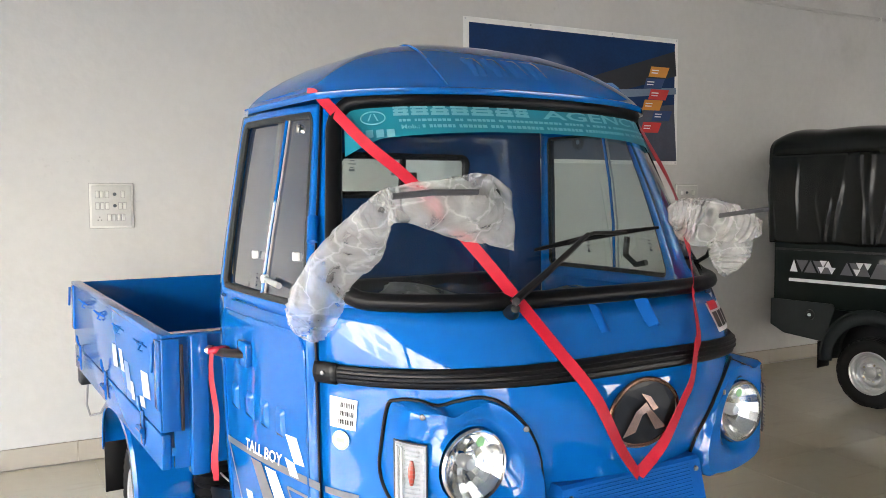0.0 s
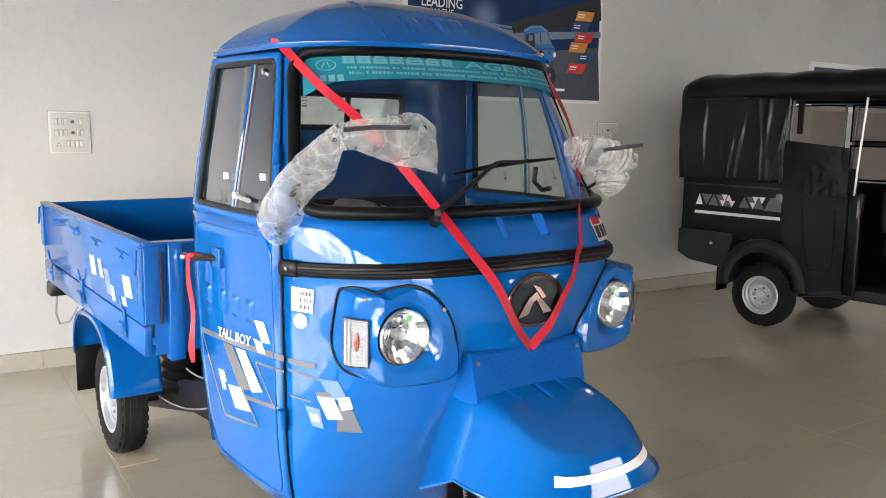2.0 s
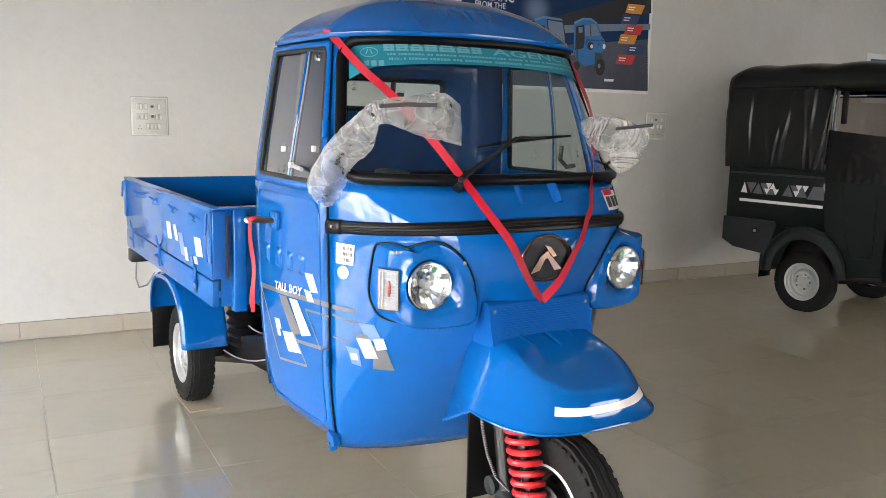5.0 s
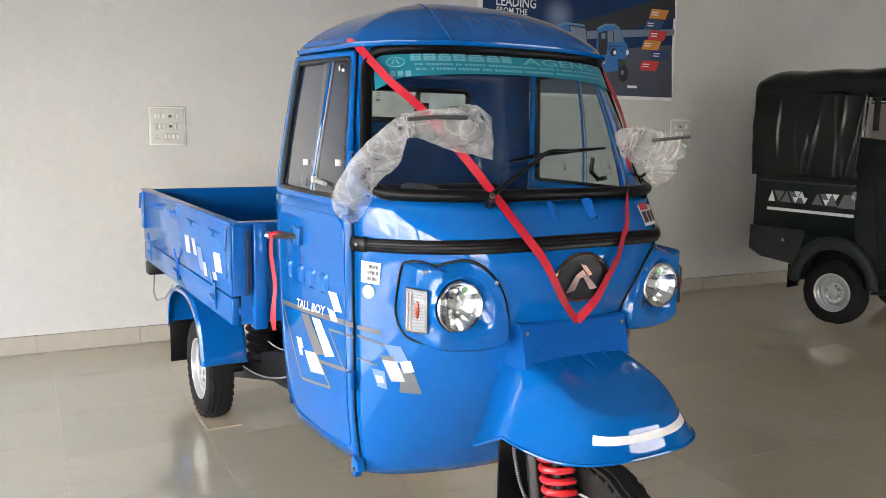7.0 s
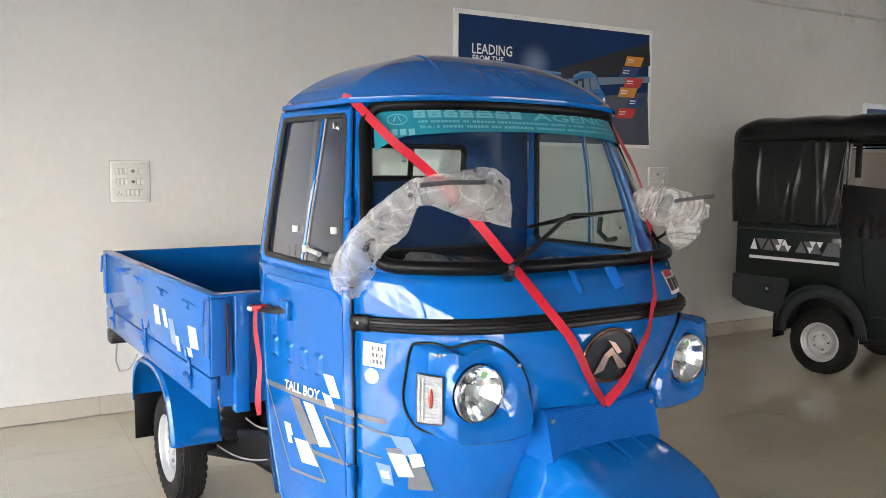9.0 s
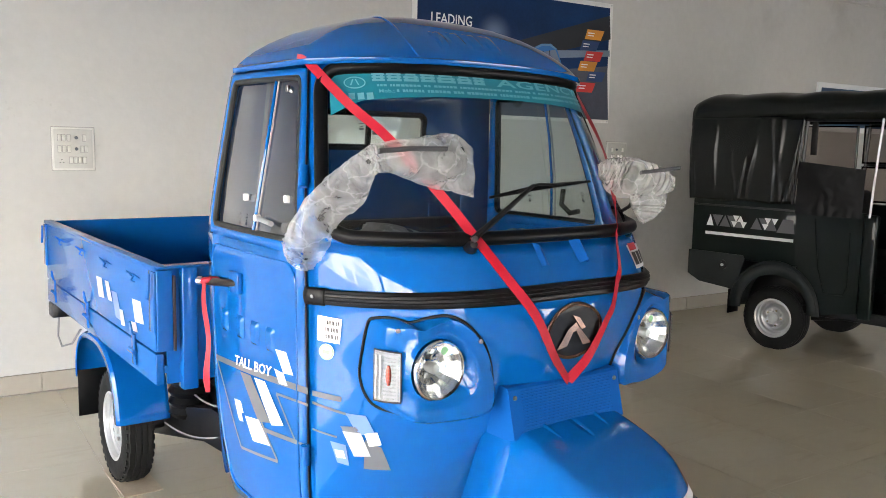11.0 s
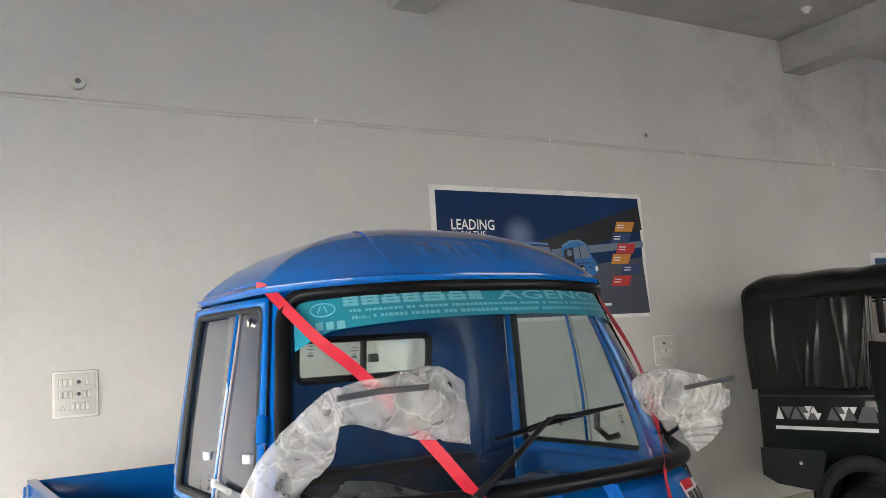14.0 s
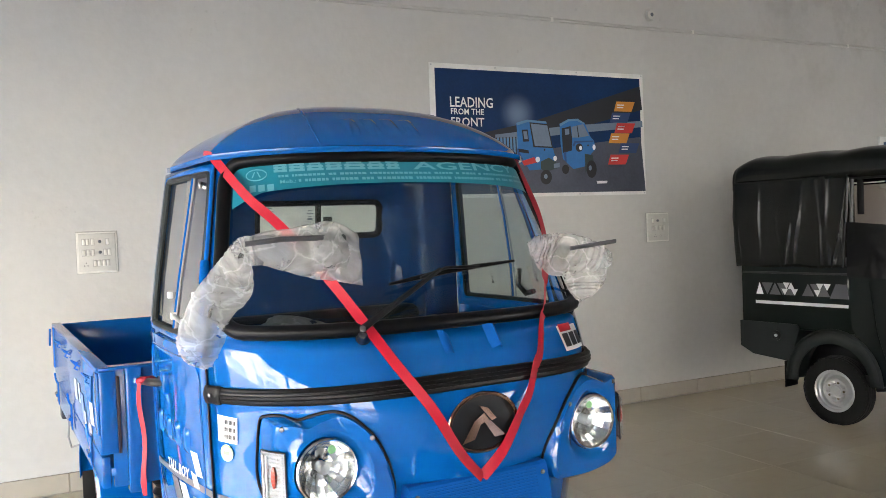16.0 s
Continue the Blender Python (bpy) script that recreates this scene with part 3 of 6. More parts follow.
BHOLE = densify(rounded(-0.25, 0.245, 1.600, 1.734, 0.03, 0.03), (0.08, 0.08))
BRECT = to_rect(BHOLE, -0.60, 0.60, 0.42, 1.85)
BRECT = [(y * min(1, curve_at(z, REAR_Y) / 0.61), z) for y, z in BRECT]
shell(part("rear_panel", loft([BRECT, blend(BRECT, BHOLE, 0.5), BHOLE], back), BLUE_SHADED, truck, "blue rear cab panel"), 0.012)
part("rear_window_gasket", sweep([back(y, z) for y, z in BHOLE], 0.015, 8, None, True), RUBBER, truck, "black rubber window gasket")
for a, b in ((-0.25, 0.0), (-0.02, 0.245)):
    g = part("rear_pane", sheet(lambda u, v: back(a + (b - a) * u, 1.600 + 0.134 * v, 0.002 if a < -0.1 else -0.002), 2, 2), PANE, truck)
    g.visible_shadow = False
part("rear_latch", box(-1.075, -1.055, 0.012, 0.045, 1.650, 1.678, 0.004), BLACK, truck, "black sliding window latch")
part("rear_window_bar", sweep([back(-0.01, 1.600), back(-0.01, 1.734)], 0.012, 8), RUBBER, truck)
part("cab_floor", box(-1.08, -0.52, -0.44, 0.44, 0.40, 0.43, 0.005), BLACK, truck)
part("seat", box(-1.06, -0.66, -0.50, 0.50, 0.80, 0.92, 0.03, 3), SEAT, truck, "black vinyl bench seat")
back_rest = part("seat_back", box(-1.01, -0.905, -0.45, 0.335, 0.92, 1.335, 0.035, 4), SEAT, truck, "dark vinyl backrest under clear wrap")
wrap_ = part("seat_wrap", sheet(lambda u, v: Vector((-0.895 - 0.10 * max(0, (v - 0.88) / 0.12) ** 2 + 0.012 * noise.noise((7 * u, 5 * v, 1)) + 0.006 * abs(noise.noise((19 * u, 11 * v, 4))), -0.455 + 0.80 * u, 0.93 + 0.41 * v + 0.012 * noise.noise((6 * u, 0, 8)))), 60, 30), WRAP_FILM, back_rest, "crumpled clear plastic seat wrap")
wrap_.visible_shadow = False
part("seat_box", box(-1.06, -0.70, -0.49, 0.49, 0.43, 0.80, 0.01), BLUE_SHADED, truck)
part("dashboard", sheet(lambda u, v: front(-62 + 124 * u, 1.30, -0.03).lerp(Vector((-0.34, -0.53 + 1.06 * u, 1.27)), v), 24, 4), TRIM, truck, "black dashboard shelf")
part("handlebar", sweep([(-0.50, y, 1.16 + 0.05 * math.cos(y * 4)) for y in np.linspace(-0.36, 0.36, 15)], 0.013, 8), BLACK, truck)
part("steering_column", sweep([(-0.50, 0, 1.2), (-0.36, 0, 0.8), (-0.22, 0, 0.45)], 0.03, 10), BLACK, truck)

# belt strip
def belt(u):
    return -WRAP + 1.5 + (2 * WRAP - 3) * u


def strip_at(u, v, out=0.0):
    ph = belt(u)
    zc = 1.19 + 0.028 * (1 - (ph / WRAP) ** 2)
    return front(ph, zc - 0.021 + 0.042 * v, 0.010 + 0.006 * math.sin(math.pi * v) + out)


shell(part("belt_strip", sheet(lambda u, v: strip_at(u, v), 48, 8), TRIM, truck, "ribbed black plastic belt moulding"), 0.016)
for v in (0.28, 0.5, 0.72):
    part("belt_rib", sweep([strip_at(u, v, 0.001) for u in np.linspace(0.03, 0.97, 40)], 0.0028, 6), TRIM, truck)
for u0, u1 in ((-0.012, 0.026), (0.974, 1.012)):
    cap = shell(part("belt_end_cap", sheet(lambda u, v: strip_at(u0 + (u1 - u0) * u, -0.08 + 1.16 * v, 0.004), 4, 6), TRIM, truck), 0.014)
    p = strip_at((u0 + u1) / 2, 0.5, 0.006)
    part("screw", lathe([(0.006, 0), (0.005, 0.003), (0.0, 0.004)], 10, Matrix.Translation(p) @ Euler((0, radians(90), -0.9 if u0 < 0.5 else 0.9)).to_matrix().to_4x4()), STEEL, cap)


# lamp pods
def pod_outline(side):
    raw = [(-56, 1.135), (-54, 1.155), (-50, 1.158), (-46, 1.15), (-42.5, 1.162), (-38, 1.172), (-34, 1.162), (-30, 1.13), (-26.5, 1.085), (-23, 1.01), (-21.6, 0.95), (-22.3, 0.905), (-26, 0.886), (-37, 0.879), (-46, 0.884), (-52, 0.905), (-55.3, 0.955), (-56.3, 1.02)]
    return [(a * -side * (1 + (0.11 if side > 0 else 0.0) * max(0, (-a - 36) / 20)), z) for a, z in raw]


POD = ((0.0, 0.06), (0.30, 0.02), (0.40, -0.006), (0.44, -0.014), (0.475, -0.024), (0.505, -0.056), (0.541, -0.124), (0.565, -0.175), (0.60, -0.30))


def pod_face(y, side):
    """How far forward the pod's outer face stands at a distance y from the middle."""
    y = abs(y) - (0.045 if side > 0 else 0.0)
    for (a, b), (c, d) in zip(POD, POD[1:]):
        if y < c:
            return b + (d - b) * (y - a) / (c - a)
    return POD[-1][1]


def facets(at):
    """A lamp bowl pressed into flat facets, each tilted a little its own way."""
    bm, rnd = bmesh.new(), random.Random(11)
    radii, sectors = (0.018, 0.034, 0.048, 0.062, 0.075), 18
    for i in range(len(radii) - 1):
        for k in range(sectors):
            lift = [-0.062 * (1 - (r / 0.075) ** 2) for r in (radii[i], radii[i + 1])]
            tip = rnd.uniform(-0.0022, 0.0022), rnd.uniform(-0.0022, 0.0022)
            a, b = 2 * math.pi * k / sectors, 2 * math.pi * (k + 1) / sectors
            vs = [bm.verts.new(at @ Vector((r * math.cos(t), r * math.sin(t), h + d))) for r, t, h, d in ((radii[i], a, lift[0], tip[0]), (radii[i + 1], a, lift[1], tip[1]), (radii[i + 1], b, lift[1], -tip[0]), (radii[i], b, lift[0], -tip[1]))]
            bm.faces.new(vs)
    lathe([(0.078, -0.004), (0.078, -0.072), (0.0, -0.073)], 20, at, bm)
    return bm


LAMP = {s: Vector((-0.012, s * 0.415, 1.033)) for s in (-1, 1)}
for side in (-1, 1):
    loop = smooth_loop(pod_outline(side), 5)
    centre = (38.0 * side, 1.02)
    lamp_ring = []
    for p, z in loop:
        v = front(p, z) - LAMP[side]
        t = math.atan2(v.z, v.y * side)
        lamp_ring.append(Vector((-0.014, LAMP[side].y + side * 0.083 * math.cos(t), LAMP[side].z + 0.083 * math.sin(t))))
    outer = [front(p, z) for p, z in loop]
    lift = []
    for p, z in loop:
        q = front(p, z, 0.006) + (front(*centre) - front(p, z)) * 0.05
        q.x = max(q.x + 0.014, pod_face(q.y, side) - 0.012)
        lift.append(q)
    bm = bmesh.new()
    rows = [outer, lift]
    for k in (0.12, 0.25, 0.38, 0.5, 0.6, 0.7, 0.8, 0.9, 1.0):
        row = []
        for a, b in zip(lift, lamp_ring):
            q = a.lerp(b, k)
            ph = math.degrees(math.asin(max(-0.98, min(0.98, q.y / (curve_at(q.z, HINGE_Y) / math.sin(radians(WRAP)))))))
            w = max(0.0, (k - 0.62) / 0.38) ** 1.5
            sx = front(ph, q.z).x
            face = max(sx + 0.020, pod_face(q.y, side))
            q.x = face * (1 - w) + (b.x - 0.004) * w if k < 1 else b.x
            row.append(q)
        rows.append(row)
    rows.append([p + Vector((-0.05, 0, 0)) for p in lamp_ring])
    vs = [[bm.verts.new(p) for p in row] for row in rows]
    for a, b in zip(vs, vs[1:]):
        for k in range(len(a)):
            bm.faces.new((a[k], a[(k + 1) % len(a)], b[(k + 1) % len(a)], b[k]))
    pod = part("lamp_pod", bm, BLUE, truck, "glossy blue moulded headlamp pod")
    part("pod_gasket", sweep([front(p, z, 0.003) for p, z in loop], 0.0045, 8, None, True), RUBBER, pod, "black rubber edge seal")
    at = Matrix.Translation(LAMP[side] + Vector((0.004, 0, 0))) @ Euler((0, radians(90), 0)).to_matrix().to_4x4()
    head = part("headlamp", facets(at), REFLECTOR, truck, "round headlamp with a chrome reflector")
    part("bezel_ring", lathe([(0.072, -0.006), (0.080, -0.006), (0.081, 0.004), (0.077, 0.008), (0.073, 0.006)], 40, at), CHROME, head)
    part("lens_sticker", lathe([(0.011, 0.0), (0.010, 0.0012), (0, 0.0014)], 14, Matrix.Translation(LAMP[side] + Vector((0.010, side * -0.012, 0.052))) @ Euler((0, radians(90), 0)).to_matrix().to_4x4()), GREENDOT, head, "small green sticker")
    part("bulb_shield", lathe([(0.015, -0.05), (0.016, -0.02), (0.012, -0.012), (0.0, -0.010)], 16, at), SILVER, head)
    lens = part("lens", lathe([(0.074, 0.004), (0.06, 0.013), (0.04, 0.019), (0.02, 0.022), (0.0, 0.023)], 40, at), LENS, head)
    lens.visible_shadow = False

    # turn signal beside the lamp, let into the pod
    grid = [p for row in rows[1:10] for p in row]

    def pod_x(y, z):
        w = [(1 / ((p.y - y) ** 2 + (p.z - z) ** 2 + 2e-5) ** 2, p.x) for p in grid]
        return sum(a * b for a, b in w) / sum(a for a, b in w)

    def signal(u, v, out):
        y = 0.541 - 0.036 * u + (0.045 if side > 0 else 0.0)
        q = Vector((-0.118 + 0.069 * u, side * y, 0.948 + 0.004 * u + (0.134 - 0.006 * u) * v))
        return q + Vector((0.466, side * 0.885, 0)) * (out + 0.002 + 0.005 * math.sin(math.pi * u))
    sig = part("turn_signal", sheet(lambda u, v: signal(u, v, 0.004), 8, 8), SIGNAL, truck, "clear turn signal with a red inner bulb")
    ring = [(k / 6, 0) for k in range(7)] + [(1, k / 8) for k in range(1, 9)] + [(1 - k / 6, 1) for k in range(1, 7)] + [(0, 1 - k / 8) for k in range(1, 8)]
    part("signal_gap", sweep([signal(0.5 + (u - 0.5) * 1.04, 0.5 + (v - 0.5) * 1.03, 0.003) for u, v in ring], 0.0024, 6, None, True), INK, sig)
    part("signal_edge", sweep([signal(0.5 + (u - 0.5) * 0.93, 0.5 + (v - 0.5) * 0.96, 0.007) for u, v in ring], 0.0022, 6, None, True), LENS, sig)
    part("signal_bulb", sweep([signal(0.60, 0.34 + 0.40 * v, 0.006) for v in np.linspace(0, 1, 7)], lambda t: 0.0035 + 0.0045 * math.sin(math.pi * t), 8), AMBER, sig, "red inner bulb")
    for k in range(12):
        part("signal_rib", sweep([signal(0.44 + 0.46 * u, 0.08 + 0.076 * k, 0.0125) for u in (0, 0.5, 1)], 0.0022, 5), LENS, sig)
    for k in range(4):
        part("signal_rib", sweep([signal(0.12 + 0.085 * k, 0.06 + 0.88 * v, 0.008) for v in (0, 0.25, 0.5, 0.75, 1)], 0.0024, 5), LENS if k % 2 else SILVER, sig)
    for a, z in ((53.4, 1.138), (29.0, 1.105)):
        p = front(side * a, z)
        p.x = pod_x(p.y, p.z) + 0.002
        part("pod_screw", lathe([(0.007, 0), (0.006, 0.004), (0, 0.005)], 10, Matrix.Translation(p) @ Euler((0, radians(90), side * 0.5)).to_matrix().to_4x4()), STEEL, pod)

# front mudguard
def guard_edge(v):
    """Lower edge of the mudguard, v from its right rear foot round the tip to the left one."""
    a = radians(-90 + 180 * v)
    x = -0.07 + 0.475 * max(0.0, math.cos(a)) ** 0.36
    y = 0.315 * math.copysign(abs(math.sin(a)) ** 0.74, a)
    z = 0.545 + 0.085 * min(1, max(0, (x + 0.07) / 0.12)) ** 1.3 - 0.008 * min(1, max(0, (x - 0.1) / 0.3))
    return Vector((x, y, z))


def shoulder(v):
    """Where the guard's top turns down into its skirt, as a share of the way to the edge."""
    return 0.64 + 0.20 * math.cos(radians(-90 + 180 * v)) ** 2


def guard_top(x):
    return 0.862 - 0.20 * max(0, x) - 0.55 * max(0, x) ** 2.4


def guard(v, k, out=0.0):
    """v round the edge, k from the spine (0) to the edge (1)."""
    e = guard_edge(v)
    c = Vector((0.42 * e.x - 0.03, 0, 0))
    x, y = c.x + (e.x - c.x) * k, e.y * k
    flat, skirt, soft = 1 - 0.10 * k * k, (1 - k) / (1 - shoulder(v)), 0.26
    f = min(flat, skirt) - max(soft - abs(flat - skirt), 0) ** 2 / (4 * soft)
    z = e.z + (guard_top(x) - e.z) * max(f, 0.0 if k > 0.999 else f)
    d = Vector((e.x - c.x, e.y, 0)).normalized()
    return Vector((x, y, z)) + out * (d * k**3 + Vector((0, 0, 1 - k**3))).normalized()


def ease(t):
    return 1 - (1 - t) ** 1.7


guard_mesh = shell(part("front_mudguard", sheet(lambda u, w: guard(u, ease(w)), 60, 26), BLUE, truck, "broad glossy blue front mudguard"), 0.006)
part("edge_tape", sheet(lambda u, w: guard(0.325 + 0.40 * u, 1 - (1 - shoulder(0.325 + 0.40 * u)) * (0.60 - 0.19 * w), 0.003), 30, 3), WHITE, guard_mesh, "white reflective tape")
part("guard_bead", sweep([guard(v, 1.0) for v in np.linspace(0.0, 1.0, 60)], 0.005, 8), BLUE, guard_mesh)
for s in (-1, 1):
    part("guard_crease", sweep([Vector((x, s * (0.10 - 0.10 * (x - 0.06)), guard_top(x) - 0.008 - 0.012 * (x - 0.06) / 0.26)) for x in np.linspace(0.06, 0.32, 16)], lambda t: 0.011 * (1 - 0.6 * t), 10), BLUE, guard_mesh)
plate = part("ribbed_plate", prism([(-0.05, 0.80), (0.070, 0.825), (0.036, 0.955), (0.028, 0.962), (-0.05, 0.962)], -0.214, 0.214), BLUE_PLATE, truck, "blue ribbed plate above the mudguard", False)
for k in range(15):
    t = 0.10 + 0.84 * k / 14
    part("plate_rib", sweep([(0.0705 - 0.034 * t, y, 0.825 + 0.130 * t) for y in (-0.172, 0, 0.176)], 0.0016, 5), BLUE_PLATE, plate)
for y in (-0.195, 0.195):
    part("plate_bolt", lathe([(0.007, 0), (0.006, 0.004), (0, 0.005)], 8, Matrix.Translation((0.043, y, 0.935)) @ Euler((0, radians(90), 0)).to_matrix().to_4x4()), STEEL, plate)


# ---- wheels ----
def wheel(name, m, radius, width, parent, rim=SILVER, seg=48):
    """A wheel with its axle along local z; tyre with tread blocks, rim with bolts."""
    w = part(name, lathe([(radius * 0.60, -width * 0.36), (radius * 0.62, -width * 0.45), (radius * 0.80, -width * 0.5), (radius * 0.93, -width * 0.46), (radius * 0.985, -width * 0.36), (radius, -width * 0.18), (radius, width * 0.18), (radius * 0.985, width * 0.36), (radius * 0.93, width * 0.46), (radius * 0.80, width * 0.5), (radius * 0.62, width * 0.45), (radius * 0.60, width * 0.36)], seg, m), TYRE, parent, "black ribbed tyre")
    bm = bmesh.new()
    n = 72
    for row, half, proud in ((-0.30, 0.072, 0.985), (-0.10, 0.080, 1.0), (0.10, 0.080, 1.0), (0.30, 0.072, 0.985)):
        ring = []
        for k in range(n):
            a, zig = 2 * math.pi * k / n, 0.012 * width * (1 if k % 4 < 2 else -1)
            r = radius * proud
            ring.append([bm.verts.new(m @ Vector((q * math.cos(a), q * math.sin(a), row * width + e * half * width + zig))) for q, e in ((r - 0.004, -1.1), (r + 0.005, -0.9), (r + 0.005, 0.9), (r - 0.004, 1.1))])
        for k in range(n):
            for c in range(3):
                bm.faces.new((ring[k][c], ring[(k + 1) % n][c], ring[(k + 1) % n][c + 1], ring[k][c + 1]))
    for row in (-0.43, 0.43):
        for k in range(36):
            a = 2 * math.pi * (k + (0.5 if row > 0 else 0)) / 36
            box(radius * 0.935, radius * 0.968, -0.0125, 0.0125, row * width - width * 0.035, row * width + width * 0.035, 0, 1, bm)
            for v in list(bm.verts)[-8:]:
                v.co = m @ (Matrix.Rotation(a, 4, "Z") @ v.co)
    part("tread", bm, TYRE, w, "", False)
    r = radius
    bm = lathe([(r * 0.61, width * 0.42), (r * 0.62, width * 0.45), (r * 0.585, width * 0.465), (r * 0.56, width * 0.43), (r * 0.545, width * 0.26), (r * 0.50, width * 0.22), (r * 0.485, width * 0.02), (r * 0.44, width * 0.00), (r * 0.41, width * 0.06), (r * 0.375, width * 0.22), (r * 0.345, width * 0.27), (r * 0.31, width * 0.27), (r * 0.27, width * 0.22), (r * 0.22, width * 0.21), (r * 0.18, width * 0.24), (0.0, width * 0.22)], 40)
    for v in bm.verts:
        # five pressed pockets round the hub
        d = math.hypot(v.co.x, v.co.y) / r
        if 0.2 < d < 0.3:
            v.co.z -= 0.16 * width * max(0.0, math.cos(5 * math.atan2(v.co.y, v.co.x) + math.pi)) ** 0.7
    bmesh.ops.transform(bm, matrix=m, verts=bm.verts)
    part("rim", bm, rim, w, "silver painted steel rim")
    for k in range(5):
        a = 2 * math.pi * k / 5
        part("wheel_nut", lathe([(0.010, 0), (0.010, 0.012), (0.0, 0.013)], 6, m @ Matrix.Translation((r * 0.245 * math.cos(a), r * 0.245 * math.sin(a), width * 0.215))), CHROME, w)
    part("hub_cap", lathe([(r * 0.16, width * 0.2), (r * 0.145, width * 0.33), (r * 0.11, width * 0.36), (0, width * 0.365)], 20, m), rim, w)
    return w


def axle(x, y, z, side, steer=0):
    """Pose of a wheel whose outer face looks to the side (-1 right, 1 left)."""
    return pose(x, y, z, 90 if side < 0 else -90, 0, steer)


wheel("rear_wheel", axle(-2.29, -0.615, 0.262, -1), 0.266, 0.135, truck)
wheel("rear_wheel", axle(-2.29, 0.615, 0.262, 1), 0.266, 0.135, truck)
wheel("front_wheel", axle(0.20, 0.0, 0.262, -1, 0), 0.266, 0.13, truck, BLACK)

# ---- load bed ----
BX0, BX1, BY, BZ0, BZ1 = -3.03, -1.16, 0.80, 0.76, 1.18
bed = part("load_bed_floor", box(BX0, BX1, -BY + 0.03, BY - 0.03, 0.80, 0.83, 0.004), BLUE_BED, truck)
for s in (-1, 1):
    part("bed_side_rail", box(BX0, BX1, s * (BY - 0.03), s * BY, BZ0, 0.872, 0.006), BLUE_BED, truck)
    flap = part("drop_side", box(BX0 + 0.01, BX1 + 0.005, s * (BY - 0.028), s * (BY + 0.002), 0.879, BZ1 - 0.004, 0.006), BLUE_BED, truck, "blue sheet metal drop side with checker decals")
    part("top_rim", box(BX0, BX1 + 0.01, s * (BY - 0.036), s * (BY + 0.008), BZ1 - 0.012, BZ1 + 0.006, 0.005), BLUE_BED, flap)
part("bed_front_panel", box(BX1 - 0.02, BX1, -BY + 0.04, BY - 0.04, BZ0, BZ1, 0.004), BLUE_BED, truck)
part("tailgate", box(BX0, BX0 + 0.03, -BY + 0.03, BY - 0.03, BZ0 + 0.08, BZ1, 0.006), BLUE_BED, truck)
for s in (-1, 1):
    part("bed_post", box(BX1 - 0.025, BX1 + 0.035, s * 0.66, s * 0.715, BZ0 - 0.02, BZ1, 0.006), BLUE_BED, truck)

# chassis and rear mudguards
part("chassis", box(-3.0, -0.6, -0.28, 0.28, 0.40, 0.50, 0.01), BLACK, truck, "black steel chassis frame")
for s in (-1, 1):
    part("chassis_rail", box(-2.95, -0.9, s * 0.36, s * 0.42, 0.62, 0.74, 0.008), BLACK, truck)
    part("trailing_arm", prism([(-2.25, 0.22), (-2.25, 0.32), (-1.2, 0.44), (-1.2, 0.32)], s * 0.30, s * 0.38), BLACK, truck)

    side_profile = ((-2.80, 0.40), (-2.79, 0.50), (-2.73, 0.60), (-2.61, 0.665), (-2.43, 0.69), (-2.26, 0.68), (-2.11, 0.615), (-2.025, 0.50), (-1.985, 0.355))

    def arch(u, v):
        q = u * (len(side_profile) - 1)
        xs, zs = [p[0] for p in side_profile], [p[1] for p in side_profile]
        ids = list(range(len(xs)))
        x, z = curve_at(q, xs, ids), curve_at(q, zs, ids)
        roll = max(0.0, v - 0.82) / 0.18
        cx, cz = -2.42, 0.36
        return Vector((x + (cx - x) * 0.10 * roll**2, s * (0.495 + 0.23 * min(1, v / 0.9) + 0.004 * roll), z + (cz - z) * 0.10 * roll**2))
    shell(part("rear_mudguard", sheet(arch, 32, 14), BLUE, truck, "blue rounded rear mudguard"), 0.006)
    part("mudflap", box(-2.80, -2.79, s * 0.53, s * 0.715, 0.175, 0.42, 0.002), RUBBER, truck, "black rubber mudflap")

# front leg and suspension
SP = [Vector((0.10, -0.125, 0.60)), Vector((0.20, -0.125, 0.27))]
coil = [SP[0].lerp(SP[1], k / 220) + 0.048 * Vector((math.cos(2 * math.pi * 10 * k / 220), math.sin(2 * math.pi * 10 * k / 220), 0.3 * math.cos(2 * math.pi * 10 * k / 220))) for k in range(221)]
spring = part("coil_spring", sweep(coil, 0.0112, 8), REDSPRING, truck, "bright red coil spring")
part("damper", sweep([SP[0] + Vector((-0.01, 0, 0.06)), SP[1]], 0.022, 14), BLACK, spring)
part("spring_cup", lathe([(0.062, 0), (0.066, 0.012), (0.03, 0.03)], 24, Matrix.Translation(SP[1] + Vector((0.005, 0, -0.02)))), BLACK, spring)
part("spring_cup", lathe([(0.03, 0), (0.062, 0.01), (0.062, 0.02)], 24, Matrix.Translation(SP[0] + Vector((0, 0, -0.005)))), BLACK, spring)
part("steering_leg", sweep([(-0.06, -0.10, 0.78), (-0.03, -0.10, 0.50), (0.02, -0.105, 0.28)], 0.028, 12), BLACK, truck, "black front leg")
part("swing_arm", sweep([(-0.02, -0.115, 0.29), (0.08, -0.12, 0.25), (0.20, -0.115, 0.255)], lambda t: 0.030 - 0.008 * t, 12, None, False, 0.7), GREYPLASTIC, truck, "dark steel swing arm")
part("swing_pivot", lathe([(0.034, -0.03), (0.034, 0.03), (0.02, 0.034), (0, 0.036)], 18, pose(-0.02, -0.12, 0.29, 90, 0, 0)), GREYPLASTIC, truck)
hose = [Vector((-0.03, -0.19, 0.62)), Vector((0.0, -0.20, 0.52)), Vector((0.02, -0.19, 0.43)), Vector((0.06, -0.18, 0.36)), Vector((0.13, -0.17, 0.335))]
